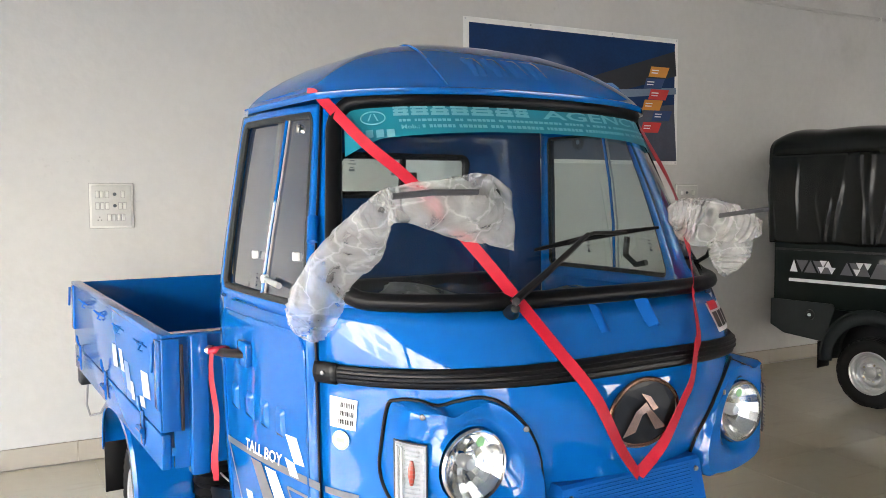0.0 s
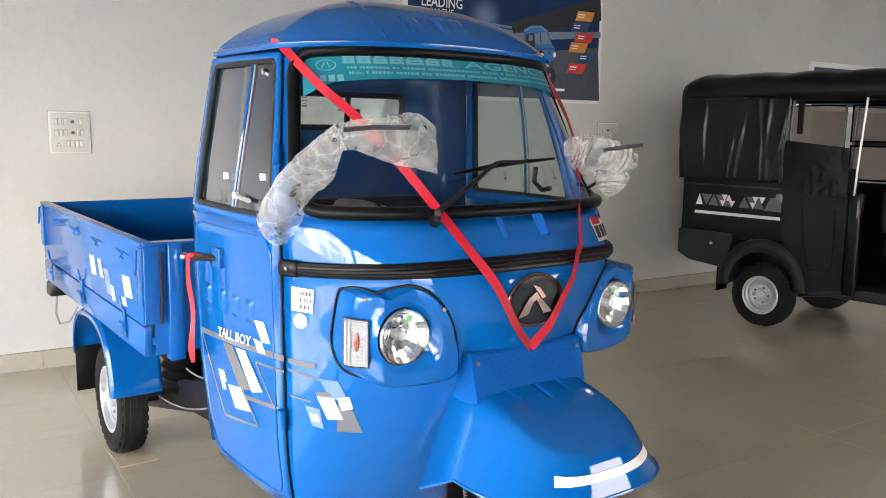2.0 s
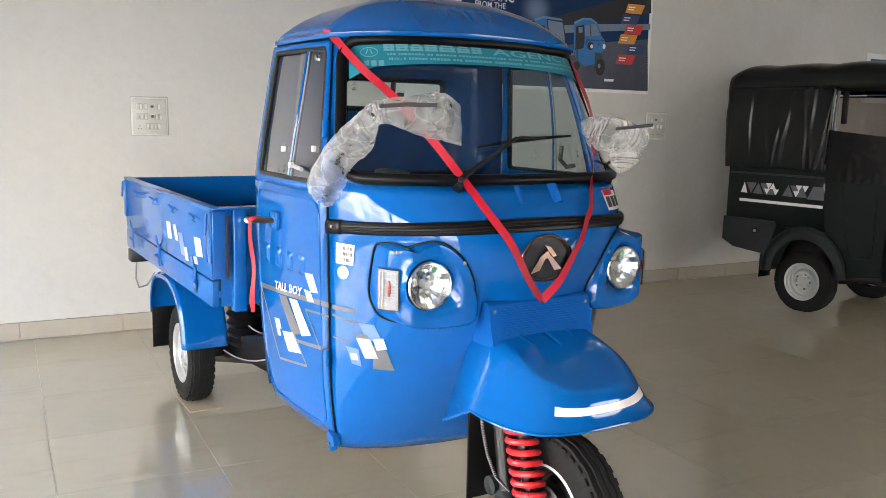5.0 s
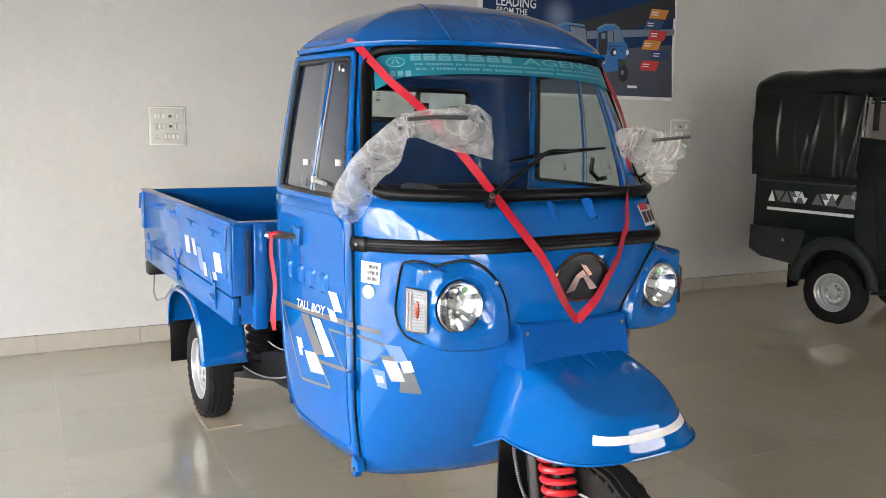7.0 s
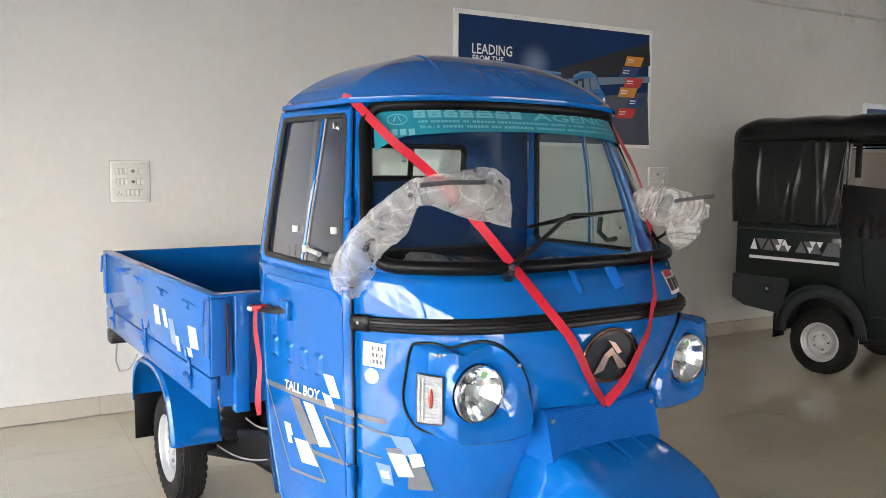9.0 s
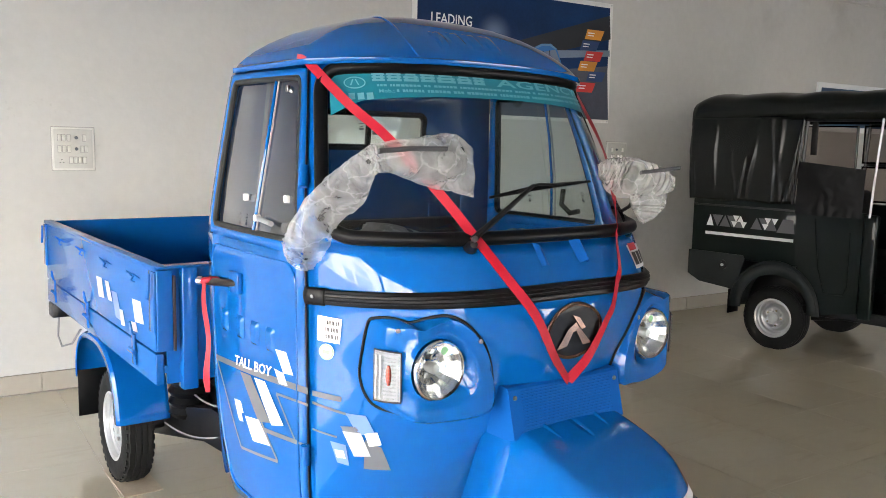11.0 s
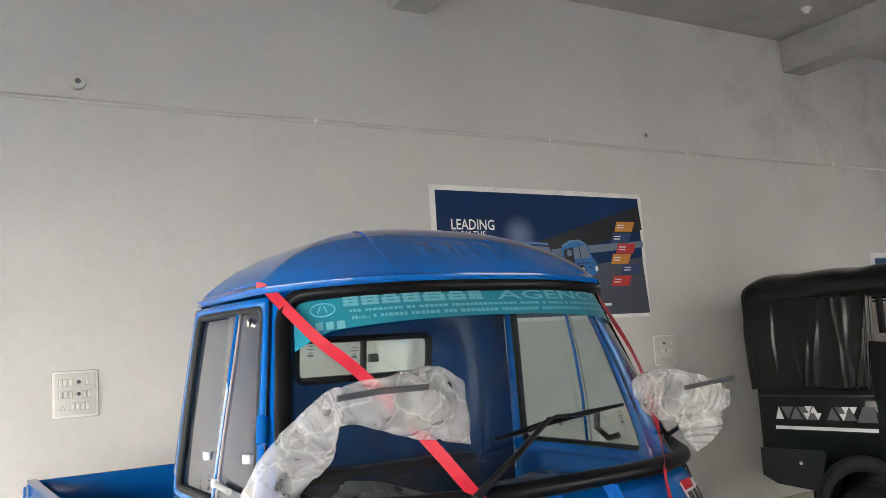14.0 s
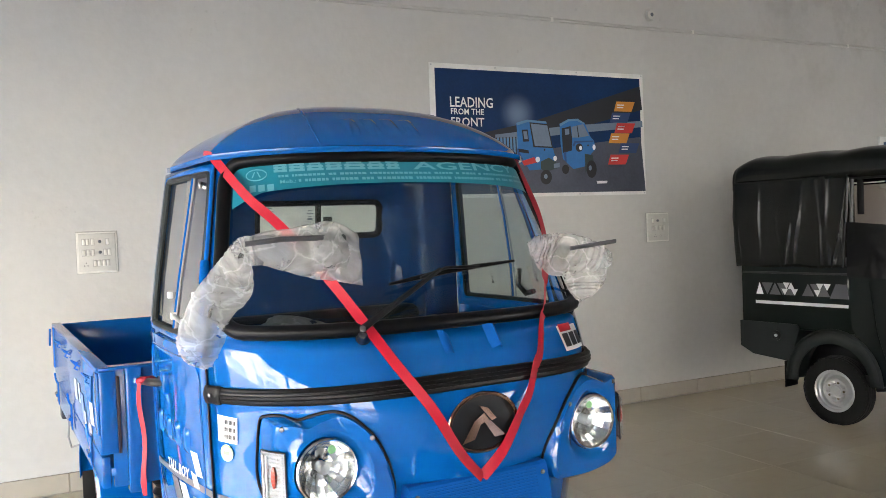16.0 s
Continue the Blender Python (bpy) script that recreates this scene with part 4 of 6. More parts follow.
hose = [hose[int(q)].lerp(hose[min(4, int(q) + 1)], q % 1) for q in np.linspace(0, 3.999, 24)]
line = part("brake_hose", sweep(hose, 0.0048, 8), INK, truck, "black brake hose wrapped in a pale wire spiral")
wrap = [hose[int(q)].lerp(hose[int(q) + 1], q % 1) + 0.0052 * Vector((math.cos(q * 12), math.sin(q * 12), 0)) for q in np.linspace(0, 22.99, 420)]
part("hose_spiral", sweep(wrap, 0.0014, 5), CABLE, line)
part("front_mudflap", box(-0.17, -0.16, -0.15, 0.15, 0.18, 0.52, 0.002), RUBBER, truck, "black rubber flap behind the front wheel")
part("brake_drum", lathe([(0.10, -0.02), (0.105, 0.02), (0.08, 0.035), (0.03, 0.04), (0, 0.04)], 28, axle(0.20, -0.055, 0.262, -1)), BLACK, truck)
part("caliper", box(0.215, 0.265, -0.105, -0.075, 0.27, 0.33, 0.008), CHROME, truck)
part("rim_line", lathe([(0.155, 0.058), (0.160, 0.066), (0.165, 0.058)], 48, axle(0.20, 0, 0.262, -1)), WHITE, truck, "white pinstripe on the rim")

# underbody at the rear
for s in (-1, 1):
    bell = bmesh.new()
    lathe([(0.085 + (0.018 if k % 2 else 0.0), 0.36 + 0.024 * k) for k in range(11)], 24, Matrix.Translation((-1.98, s * 0.40, 0.0)), bell)
    part("rubber_bellows", bell, RUBBER, truck, "black rubber suspension bellows")
for s in (-1, 1):
    part("trailing_link", prism([(-2.45, 0.14), (-2.45, 0.29), (-1.58, 0.50), (-1.0, 0.52), (-1.0, 0.38), (-1.58, 0.355)], s * 0.36, s * 0.45), BLACK, truck, "black steel trailing arm", False)
part("engine_block", box(-2.6, -1.75, -0.22, 0.22, 0.28, 0.62, 0.04, 3), BLACK, truck)
part("axle_tube", sweep([(-2.25, -0.55, 0.262), (-2.25, 0.55, 0.262)], 0.035, 12), BLACK, truck)
part("bracket_plate", prism([(-2.0, 0.36), (-1.62, 0.40), (-1.62, 0.50), (-1.9, 0.50)], -0.33, -0.29), BLACK, truck)
part("cable", sweep([(-2.05 + 0.8 * t, -0.50 + 0.08 * t, 0.315 + 0.21 * t - 0.26 * t * (1 - t)) for t in np.linspace(0, 1, 14)], 0.004, 6), CABLE, truck, "thin grey cable")
part("cable", sweep([(-2.0 + 0.5 * t, -0.42 + 0.02 * t, 0.50 + 0.03 * t - 0.16 * t * (1 - t)) for t in np.linspace(0, 1, 10)], 0.004, 6), CABLE, truck, "thin grey cable")
part("tail_lamp_box", box(-3.14, -3.04, -0.78, -0.64, 0.655, 0.735, 0.01), BLACK, truck, "black tail lamp housing")
part("tail_wire", sweep([(-3.08, -0.74, 0.66), (-3.07, -0.75, 0.55), (-3.03, -0.74, 0.50), (-2.98, -0.70, 0.52), (-2.95, -0.66, 0.60)], 0.006, 6), CABLE, truck)

# cab floor pan and step
part("cab_underside", sheet(lambda u, v: front(-WRAP + 2 * WRAP * u, 0.363).lerp(Vector((-0.95, -0.5 + 1.0 * u, 0.39)), v), 32, 8), BLUE, truck)
part("floor_pan", box(-1.0, -0.62, -0.40, 0.40, 0.33, 0.40, 0.01), BLACK, truck)

# fittings of the right-hand door
tab = part("hinge_tab", prism([(-0.445, 0.368), (-0.418, 0.356), (-0.402, 0.382), (-0.380, 0.388), (-0.395, 0.418), (-0.440, 0.430)], -0.585, -0.560), BLUE, truck, "bent blue lower hinge tab")
part("tab_bolt", lathe([(0.009, 0), (0.008, 0.006), (0, 0.007)], 8, pose(-0.42, -0.585, 0.385, 90, 0, 0)), STEEL, tab)
part("door_buffer", box(-0.470, -0.440, -0.572, -0.545, 0.372, 0.404, 0.005), RUBBER, truck, "black rubber door buffer")
lever = part("door_handle", sweep([(-1.075, -0.655, 1.135), (-0.98, -0.675, 1.148), (-0.88, -0.672, 1.158), (-0.80, -0.645, 1.166)], 0.014, 10, None, False, 0.7), BLACK, truck, "black lever door handle")
part("lock_barrel", lathe([(0.016, 0), (0.017, 0.012), (0.012, 0.022), (0, 0.024)], 16, pose(-1.075, -0.66, 1.135, 90, 0, -35)), CHROME, lever, "chrome lock barrel")
part("handle_plate", box(-0.86, -0.78, -0.655, -0.632, 1.13, 1.20, 0.008), BLUE, lever)
for z in (0.72, 1.52):
    h = part("door_hinge", sweep([flank(1.0, z - 0.03, -1, 0.018), flank(1.0, z + 0.03, -1, 0.018)], 0.013, 10), BLUE, truck)
    part("hinge_leaf", box(*sorted((flank(0.93, z).x, flank(1.0, z).x)), flank(0.97, z).y - 0.012, flank(0.97, z).y - 0.004, z - 0.02, z + 0.02, 0.003), BLUE, h)
catch = part("window_catch", sweep([flank(0.62, 1.385, -1, 0.02), flank(0.76, 1.375, -1, 0.022)], 0.008, 10), SILVER, truck, "white window catch bar")
part("catch_knob", lathe([(0.011, 0), (0.011, 0.016), (0, 0.018)], 16, Matrix.Translation(flank(0.62, 1.385, -1, 0.012)) @ pose(0, 0, 0, 90, 0, 0)), WHITE, catch)
for t, z in ((0.44, 1.44), (0.84, 1.45), (0.80, 1.775)):
    part("pane_clip", box(flank(t, z).x - 0.008, flank(t, z).x + 0.008, flank(t, z).y - 0.014, flank(t, z).y + 0.002, z - 0.011, z + 0.011, 0.003), WHITE if z < 1.7 else CHROME, truck)

# embossed letters are plain raised bars
def on_flank(x, z, out=0.0):
    x0, x1 = curve_at(z, REAR_X), curve_at(z, HINGE_X)
    return flank((x - x0) / (x1 - x0), z, -1, out)


for x in (-0.93, -0.80, -0.69, -0.585):
    part("raised_bar", sheet(lambda u, v: on_flank(x - 0.028 + 0.056 * u, 0.985 + 0.075 * v, 0.0118 + 0.009 * min(1, 5 * u, 5 * (1 - u)) * min(1, 6 * v, 6 * (1 - v))), 12, 14), BLUE, truck)


def decal(name, corners, fn, material, parent, out=0.0135, n=6, label=""):
    """A thin film over a curved panel, between four corners of the panel's own two coordinates."""
    (a, b), (c, d), (e, f), (g, h) = corners

    def at(u, v):
        p = (1 - v) * ((1 - u) * a + u * c) + v * ((1 - u) * g + u * e)
        q = (1 - v) * ((1 - u) * b + u * d) + v * ((1 - u) * h + u * f)
        return fn(p, q, out)
    return part(name, sheet(at, n, n), material, parent, label)


def line_decal(points, wide, fn, material, parent, out=0.0135):
    bm = bmesh.new()
    for (a, b), (c, d) in zip(points, points[1:]):
        n = 8
        rows = []
        length = math.hypot(c - a, d - b)
        nx, nz = -(d - b) / length * wide / 2, (c - a) / length * wide / 2
        for k in range(n + 1):
            p, q = a + (c - a) * k / n, b + (d - b) * k / n
            rows.append((bm.verts.new(fn(p + nx, q + nz, out)), bm.verts.new(fn(p - nx, q - nz, out))))
        for r0, r1 in zip(rows, rows[1:]):
            bm.faces.new((r0[0], r1[0], r1[1], r0[1]))
    return part("decal_line", bm, material, parent)


# side decals
line_decal([(-1.03, 0.872), (-0.37, 0.915)], 0.020, on_flank, GREYVINYL, truck)
line_decal([(-1.02, 0.866), (-0.83, 0.607), (-0.565, 0.643), (-0.665, 0.745)], 0.010, on_flank, GREYVINYL, truck)
line_decal([(-0.37, 0.874), (-0.555, 0.862), (-0.45, 0.742), (-0.385, 0.748)], 0.008, on_flank, GREYVINYL, truck)
line_decal([(-0.675, 0.72), (-0.44, 0.742)], 0.014, on_flank, GREYVINYL, truck)
decal("decal", [(-0.81, 0.872), (-0.73, 0.878), (-0.60, 0.757), (-0.685, 0.738)], on_flank, GREYVINYL, truck)
decal("decal", [(-0.70, 0.878), (-0.625, 0.883), (-0.515, 0.772), (-0.592, 0.752)], on_flank, WHITE, truck, 0.0145)
decal("decal", [(-0.87, 0.765), (-0.815, 0.771), (-0.795, 0.735), (-0.85, 0.729)], on_flank, WHITE, truck)
decal("decal", [(-0.85, 0.729), (-0.815, 0.733), (-0.80, 0.705), (-0.835, 0.700)], on_flank, WHITE, truck)
decal("decal", [(-0.785, 0.730), (-0.68, 0.745), (-0.608, 0.680), (-0.73, 0.660)], on_flank, WHITE, truck)
decal("decal", [(-0.555, 1.0), (-0.49, 1.004), (-0.45, 0.942), (-0.508, 0.936)], on_flank, WHITE, truck)
decal("decal", [(-0.565, 0.938), (-0.508, 0.936), (-0.485, 0.902), (-0.535, 0.898)], on_flank, WHITE, truck)
part("lettering", words("TALL BOY", 0.046, lambda a, b: on_flank(-0.852 + a + 0.2 * b, 0.888 + 0.075 * a + b, 0.0145), 0.0012, 0.27), WHITE, truck, "bold white slanted lettering", False)

# front decals and labels
decal("decal", [(-59.5, 0.866), (-53.5, 0.866), (-50.0, 0.808), (-55.5, 0.806)], front, PALEVINYL, truck, 0.003)
decal("decal", [(-61.0, 0.825), (-56.0, 0.830), (-53.5, 0.795), (-58.5, 0.790)], front, GREYVINYL, truck, 0.003)
decal("decal", [(-60.2, 0.812), (-54.5, 0.812), (-50.8, 0.742), (-56.0, 0.738)], front, GREYWHITE, truck, 0.0045)
decal("decal", [(-53.0, 0.792), (-48.0, 0.772), (-44.3, 0.70), (-52.6, 0.70)], front, GREYVINYL, truck, 0.003)
decal("decal", [(-53.4, 0.812), (-49.7, 0.820), (-48.0, 0.781), (-51.6, 0.773)], front, WHITE, truck, 0.005)
decal("decal", [(-64.3, 0.775), (-59.0, 0.770), (-57.3, 0.705), (-61.5, 0.712)], front, PALEVINYL, truck, 0.003)
decal("decal", [(-62.5, 0.752), (-59.5, 0.752), (-58.6, 0.728), (-61.6, 0.728)], front, WHITE, truck, 0.0045)
line_decal([(-71.0, 0.908), (-61.0, 0.905)], 0.016, lambda p, z, o: front(p, z, 0.003), GREYVINYL, truck)
line_decal([(-71.0, 0.880), (-58.0, 0.862)], 0.008, lambda p, z, o: front(p, z, 0.003), GREYVINYL, truck)
line_decal([(-71.0, 0.800), (-62.0, 0.790)], 0.006, lambda p, z, o: front(p, z, 0.003), GREYVINYL, truck)
label_ = decal("barcode_label", [(-69.2, 1.139), (-62.5, 1.139), (-62.5, 1.066), (-69.2, 1.066)], front, WHITE, truck, 0.003, 6, "white paper barcode label")
for z0 in (1.117, 1.097, 1.077):
    for k in range(9):
        a = -66.8 + 0.42 * k
        decal("bar", [(a, z0 + 0.012), (a + (0.28 if k % 3 else 0.16), z0 + 0.012), (a + (0.28 if k % 3 else 0.16), z0), (a, z0)], front, INK, label_, 0.0042, 1)
bm = bmesh.new()
bm.faces.new([bm.verts.new(front(-66.2 + 2.3 * math.cos(t), 1.037 + 0.024 * math.sin(t), 0.003)) for t in np.linspace(0, 2 * math.pi, 33)[:-1]])
dot = part("round_label", bm, WHITE, truck, "round white and green label", False)
for a, r0, r1 in ((0, 0.78, 0.98),):
    bm = bmesh.new()
    ring = [[bm.verts.new(front(-66.2 + 2.3 * r * math.cos(t), 1.037 + 0.024 * r * math.sin(t), 0.0042)) for t in np.linspace(0, 2 * math.pi, 33)[:-1]] for r in (r0, r1)]
    for k in range(32):
        bm.faces.new((ring[0][k], ring[0][(k + 1) % 32], ring[1][(k + 1) % 32], ring[1][k]))
    part("green_ring", bm, GREENDOT, dot, "", False)
decal("green_bar", [(-67.3, 1.042), (-65.1, 1.042), (-65.1, 1.032), (-67.3, 1.032)], front, GREENDOT, dot, 0.0042, 1)

# round badge with a plain geometric mark
BADGE = mat("badge_black", (0.006, 0.0055, 0.0055), 0.3, 0, 0.0, 0.1, 20, 0, 60, 0.2)
BRONZE = mat("badge_bronze", (0.28, 0.17, 0.13), 0.25, 1.0)


def badge_at(r, t, out):
    return front(-0.9 + 9.3 * r * math.cos(t), 1.108 + 0.076 * r * math.sin(t), out)


bm = bmesh.new()
bm.faces.new([bm.verts.new(badge_at(0.97, t, 0.014)) for t in np.linspace(0, 2 * math.pi, 41)[:-1]])
badge = part("round_badge", bm, BADGE, truck, "black oval badge with a bronze rim", False)
part("badge_rim", sweep([badge_at(0.97, t, 0.012) for t in np.linspace(0, 2 * math.pi, 41)[:-1]], 0.006, 8, None, True), BRONZE, badge)
for poly in ([(-0.16, 0.62), (0.10, 0.50), (0.34, 0.12), (0.20, 0.06)], [(-0.30, 0.12), (-0.02, 0.36), (0.12, 0.10), (-0.12, -0.02)], [(-0.30, 0.12), (-0.12, -0.02), (-0.28, -0.50), (-0.62, -0.62)], [(-0.02, 0.06), (0.14, 0.10), (0.62, -0.50), (0.30, -0.52)]):
    bm = bmesh.new()
    bm.faces.new([bm.verts.new(front(-0.9 + 9.3 * x, 1.108 + 0.076 * y, 0.0165)) for x, y in poly])
    part("badge_mark", bm, BRONZE, badge, "", False)

# bracket with two tabs below the windscreen
rail = part("number_bracket", sheet(lambda u, v: front(-6.5 + 14.5 * u, 1.283 + 0.012 * v, 0.006), 10, 2), BLUE, truck)
for a, w in ((-6.9, 2.6), (6.0, 3.0)):
    tab = part("bracket_tab", sheet(lambda u, v: front(a + w * u, 1.283 + 0.062 * v * (1 - 0.25 * u), 0.004 + (0.008 if a < 0 else 0.024) * math.sin(math.pi * u)), 6, 6), BLUE_PLATE, truck)
# side badge: dark bars on white with a red strip
wb = decal("side_badge", [(31.2, 1.316), (43.2, 1.312), (44.4, 1.246), (31.6, 1.247)], front, WHITE, truck, 0.003, 8, "white badge with black bars and a red strip")
decal("badge_strip", [(31.9, 1.319), (38.8, 1.318), (38.8, 1.298), (31.9, 1.298)], front, RED, wb, 0.005, 3)
for k in range(3):
    a = 32.2 + 3.9 * k
    decal("badge_bar", [(a, 1.293), (a + 3.2, 1.293), (a + 3.2, 1.257), (a, 1.257)], front, INK, wb, 0.005, 3)

# sun strip on the windscreen
def strip_fn(ph, z, out):
    return front(ph, z + 0.012 * (1 - (ph / 62) ** 2), 0.001 + out)


def sun_edge(ph):
    return 1.748 - 0.010 * min(1.6, abs(ph) / 42) ** 2 - (0.026 * max(0, (-ph - 50) / 11) ** 1.2)


tealband = part("sun_strip", sheet(lambda u, v: strip_fn(-63 + 126 * u, (1.818 - 0.012 * (abs(-63 + 126 * u) / 63) ** 6) * v + sun_edge(-63 + 126 * u) * (1 - v), 0.001), 60, 6), TEAL, truck, "teal sun strip with pale lettering")
part("strip_lettering", words("AGENCY", 0.036, lambda a, b: strip_fn(3.5 + a * 100, 1.7885 + b * 0.95, 0.003), 0.0006, 0.475), TEALTEXT, tealband, "bold pale capitals", False)
# the trader's name: seven plain blocks with their counters cut away
a = -45.6
for w, slim in ((5.0, 0), (5.6, 1), (5.8, 2), (5.6, 1), (7.2, 2), (5.9, 2), (4.6, 0)):
    zs = ((1.789, 1.796), (1.7985, 1.8045), (1.807, 1.814))
    for k, (z0, z1) in enumerate(zs):
        inset = 0.9 if slim == 2 and k == 2 else 0.0
        decal("strip_bar", [(a + inset, z1), (a + w - inset, z1), (a + w - inset, z0), (a + inset, z0)], strip_fn, TEALTEXT, tealband, 0.003, 3)
    for x in (a + 0.5, a + w - 1.7):
        decal("strip_bar", [(x, 1.8065), (x + 1.2, 1.8065), (x + 1.2, 1.7955), (x, 1.7955)], strip_fn, TEALTEXT, tealband, 0.0028, 1)
    a += w + 0.8
part("strip_lettering", words("Mob.:", 0.015, lambda a, b: strip_fn(-43.5 + a * 105, 1.7555 + b * 0.95, 0.003), 0.0003, 0.055), TEALTEXT, tealband, "pale small lettering", False)
for row, z0, wide, start in ((0, 1.7735, 0.0065, -44.0), (1, 1.7570, 0.0080, -36.8)):
    a = start
    rnd = random.Random(row + 3)
    while a < 58:
        w = rnd.uniform(0.7, 1.5)
        decal("strip_bar", [(a, z0 + wide), (a + w, z0 + wide), (a + w, z0), (a, z0)], strip_fn, TEALTEXT, tealband, 0.003, 1)
        a += w + (1.3 if rnd.random() < 0.14 else 0.32)
part("strip_emblem", sweep([strip_fn(-52.6 + 4.2 * math.cos(t), 1.786 + 0.016 * math.sin(t), 0.002) for t in np.linspace(0, 2 * math.pi, 25)[:-1]], 0.0016, 6, None, True), TEALTEXT, tealband)
for dx in (-1.2, 1.2):
    decal("strip_bar", [(-52.6 + 0.2 * dx, 1.796), (-52.6 + 0.6 * dx, 1.796), (-52.6 + 1.6 * dx, 1.778), (-52.6 + 1.1 * dx, 1.778)], strip_fn, TEALTEXT, tealband, 0.003, 2)
for k in range(3):
    a = -55.4 + 3.5 * k
    decal("strip_bar", [(a, 1.755), (a + 2.5, 1.756), (a + 2.5, 1.737), (a, 1.735)], strip_fn, TEALTEXT, tealband, 0.003, 2)

# wiper
def on_screen(ph, z, out):
    return front(ph, z, out)


wiper = part("wiper_arm", sweep([on_screen(-26.4, 1.348, 0.05), on_screen(-16, 1.408, 0.05), on_screen(-2.0, 1.484, 0.042)], lambda t: 0.010 - 0.004 * t, 8), BLACK, truck, "black windscreen wiper arm")
turn = Euler((0, radians(72), radians(-24))).to_matrix().to_4x4()
part("wiper_pivot", lathe([(0.018, -0.03), (0.02, 0.0), (0.014, 0.02), (0.010, 0.05), (0, 0.052)], 16, Matrix.Translation(front(-26.4, 1.341, 0.0)) @ turn), BLACK, wiper)
part("wiper_nut", lathe([(0.009, 0), (0.009, 0.016), (0, 0.018)], 6, Matrix.Translation(front(-26.4, 1.345, 0.05)) @ turn), STEEL, wiper)
blade = [on_screen(p, z, 0.022) for p, z in ((-16.4, 1.462), (-8, 1.474), (0, 1.485), (10, 1.494), (23.5, 1.5025))]
part("wiper_blade", sweep(blade, lambda t: 0.004 + 0.004 * math.sin(math.pi * t), 8), RUBBER, wiper, "black wiper blade")
part("blade_bridge", sweep([q + Vector((0.016, 0, 0.012 * math.sin(math.pi * k / 2))) for k, q in enumerate(blade[1:4])], 0.0045, 8), BLACK, wiper, "black steel blade bridge")

# roof bead and raised bars
def roof_top(x, y):
    """Height of the roof above a place of the plan."""
    d = Vector((x, y, 0)) - MID
    best = max((p for p in OUT), key=lambda p: (p - MID).normalized().dot(d.normalized()))
    k = min(1.0, d.length / (best - MID).length)
    return roof_at(best, k).z


bead = through_points([(x, y, roof_top(x, y) - 0.001) for x, y in ((-0.86, -0.15), (-0.76, -0.185), (-0.64, -0.22), (-0.53, -0.245), (-0.43, -0.258), (-0.35, -0.263))], 8)
part("roof_bead", sweep(bead, lambda t: 0.0048 * (1 - 0.4 * t), 6), BLUE, truck)
for k in range(4):
    y0, wide = -0.158 + 0.066 * k, 0.050
    part("raised_bar", sheet(lambda u, v: Vector((-0.39 - 0.085 * u, y0 + wide * v, roof_top(-0.39 - 0.085 * u, y0 + wide * v) + 0.0065 * min(1, 5 * u, 5 * (1 - u)) * min(1, 4 * v, 4 * (1 - v)) - 0.0005)), 12, 12), BLUE, truck)

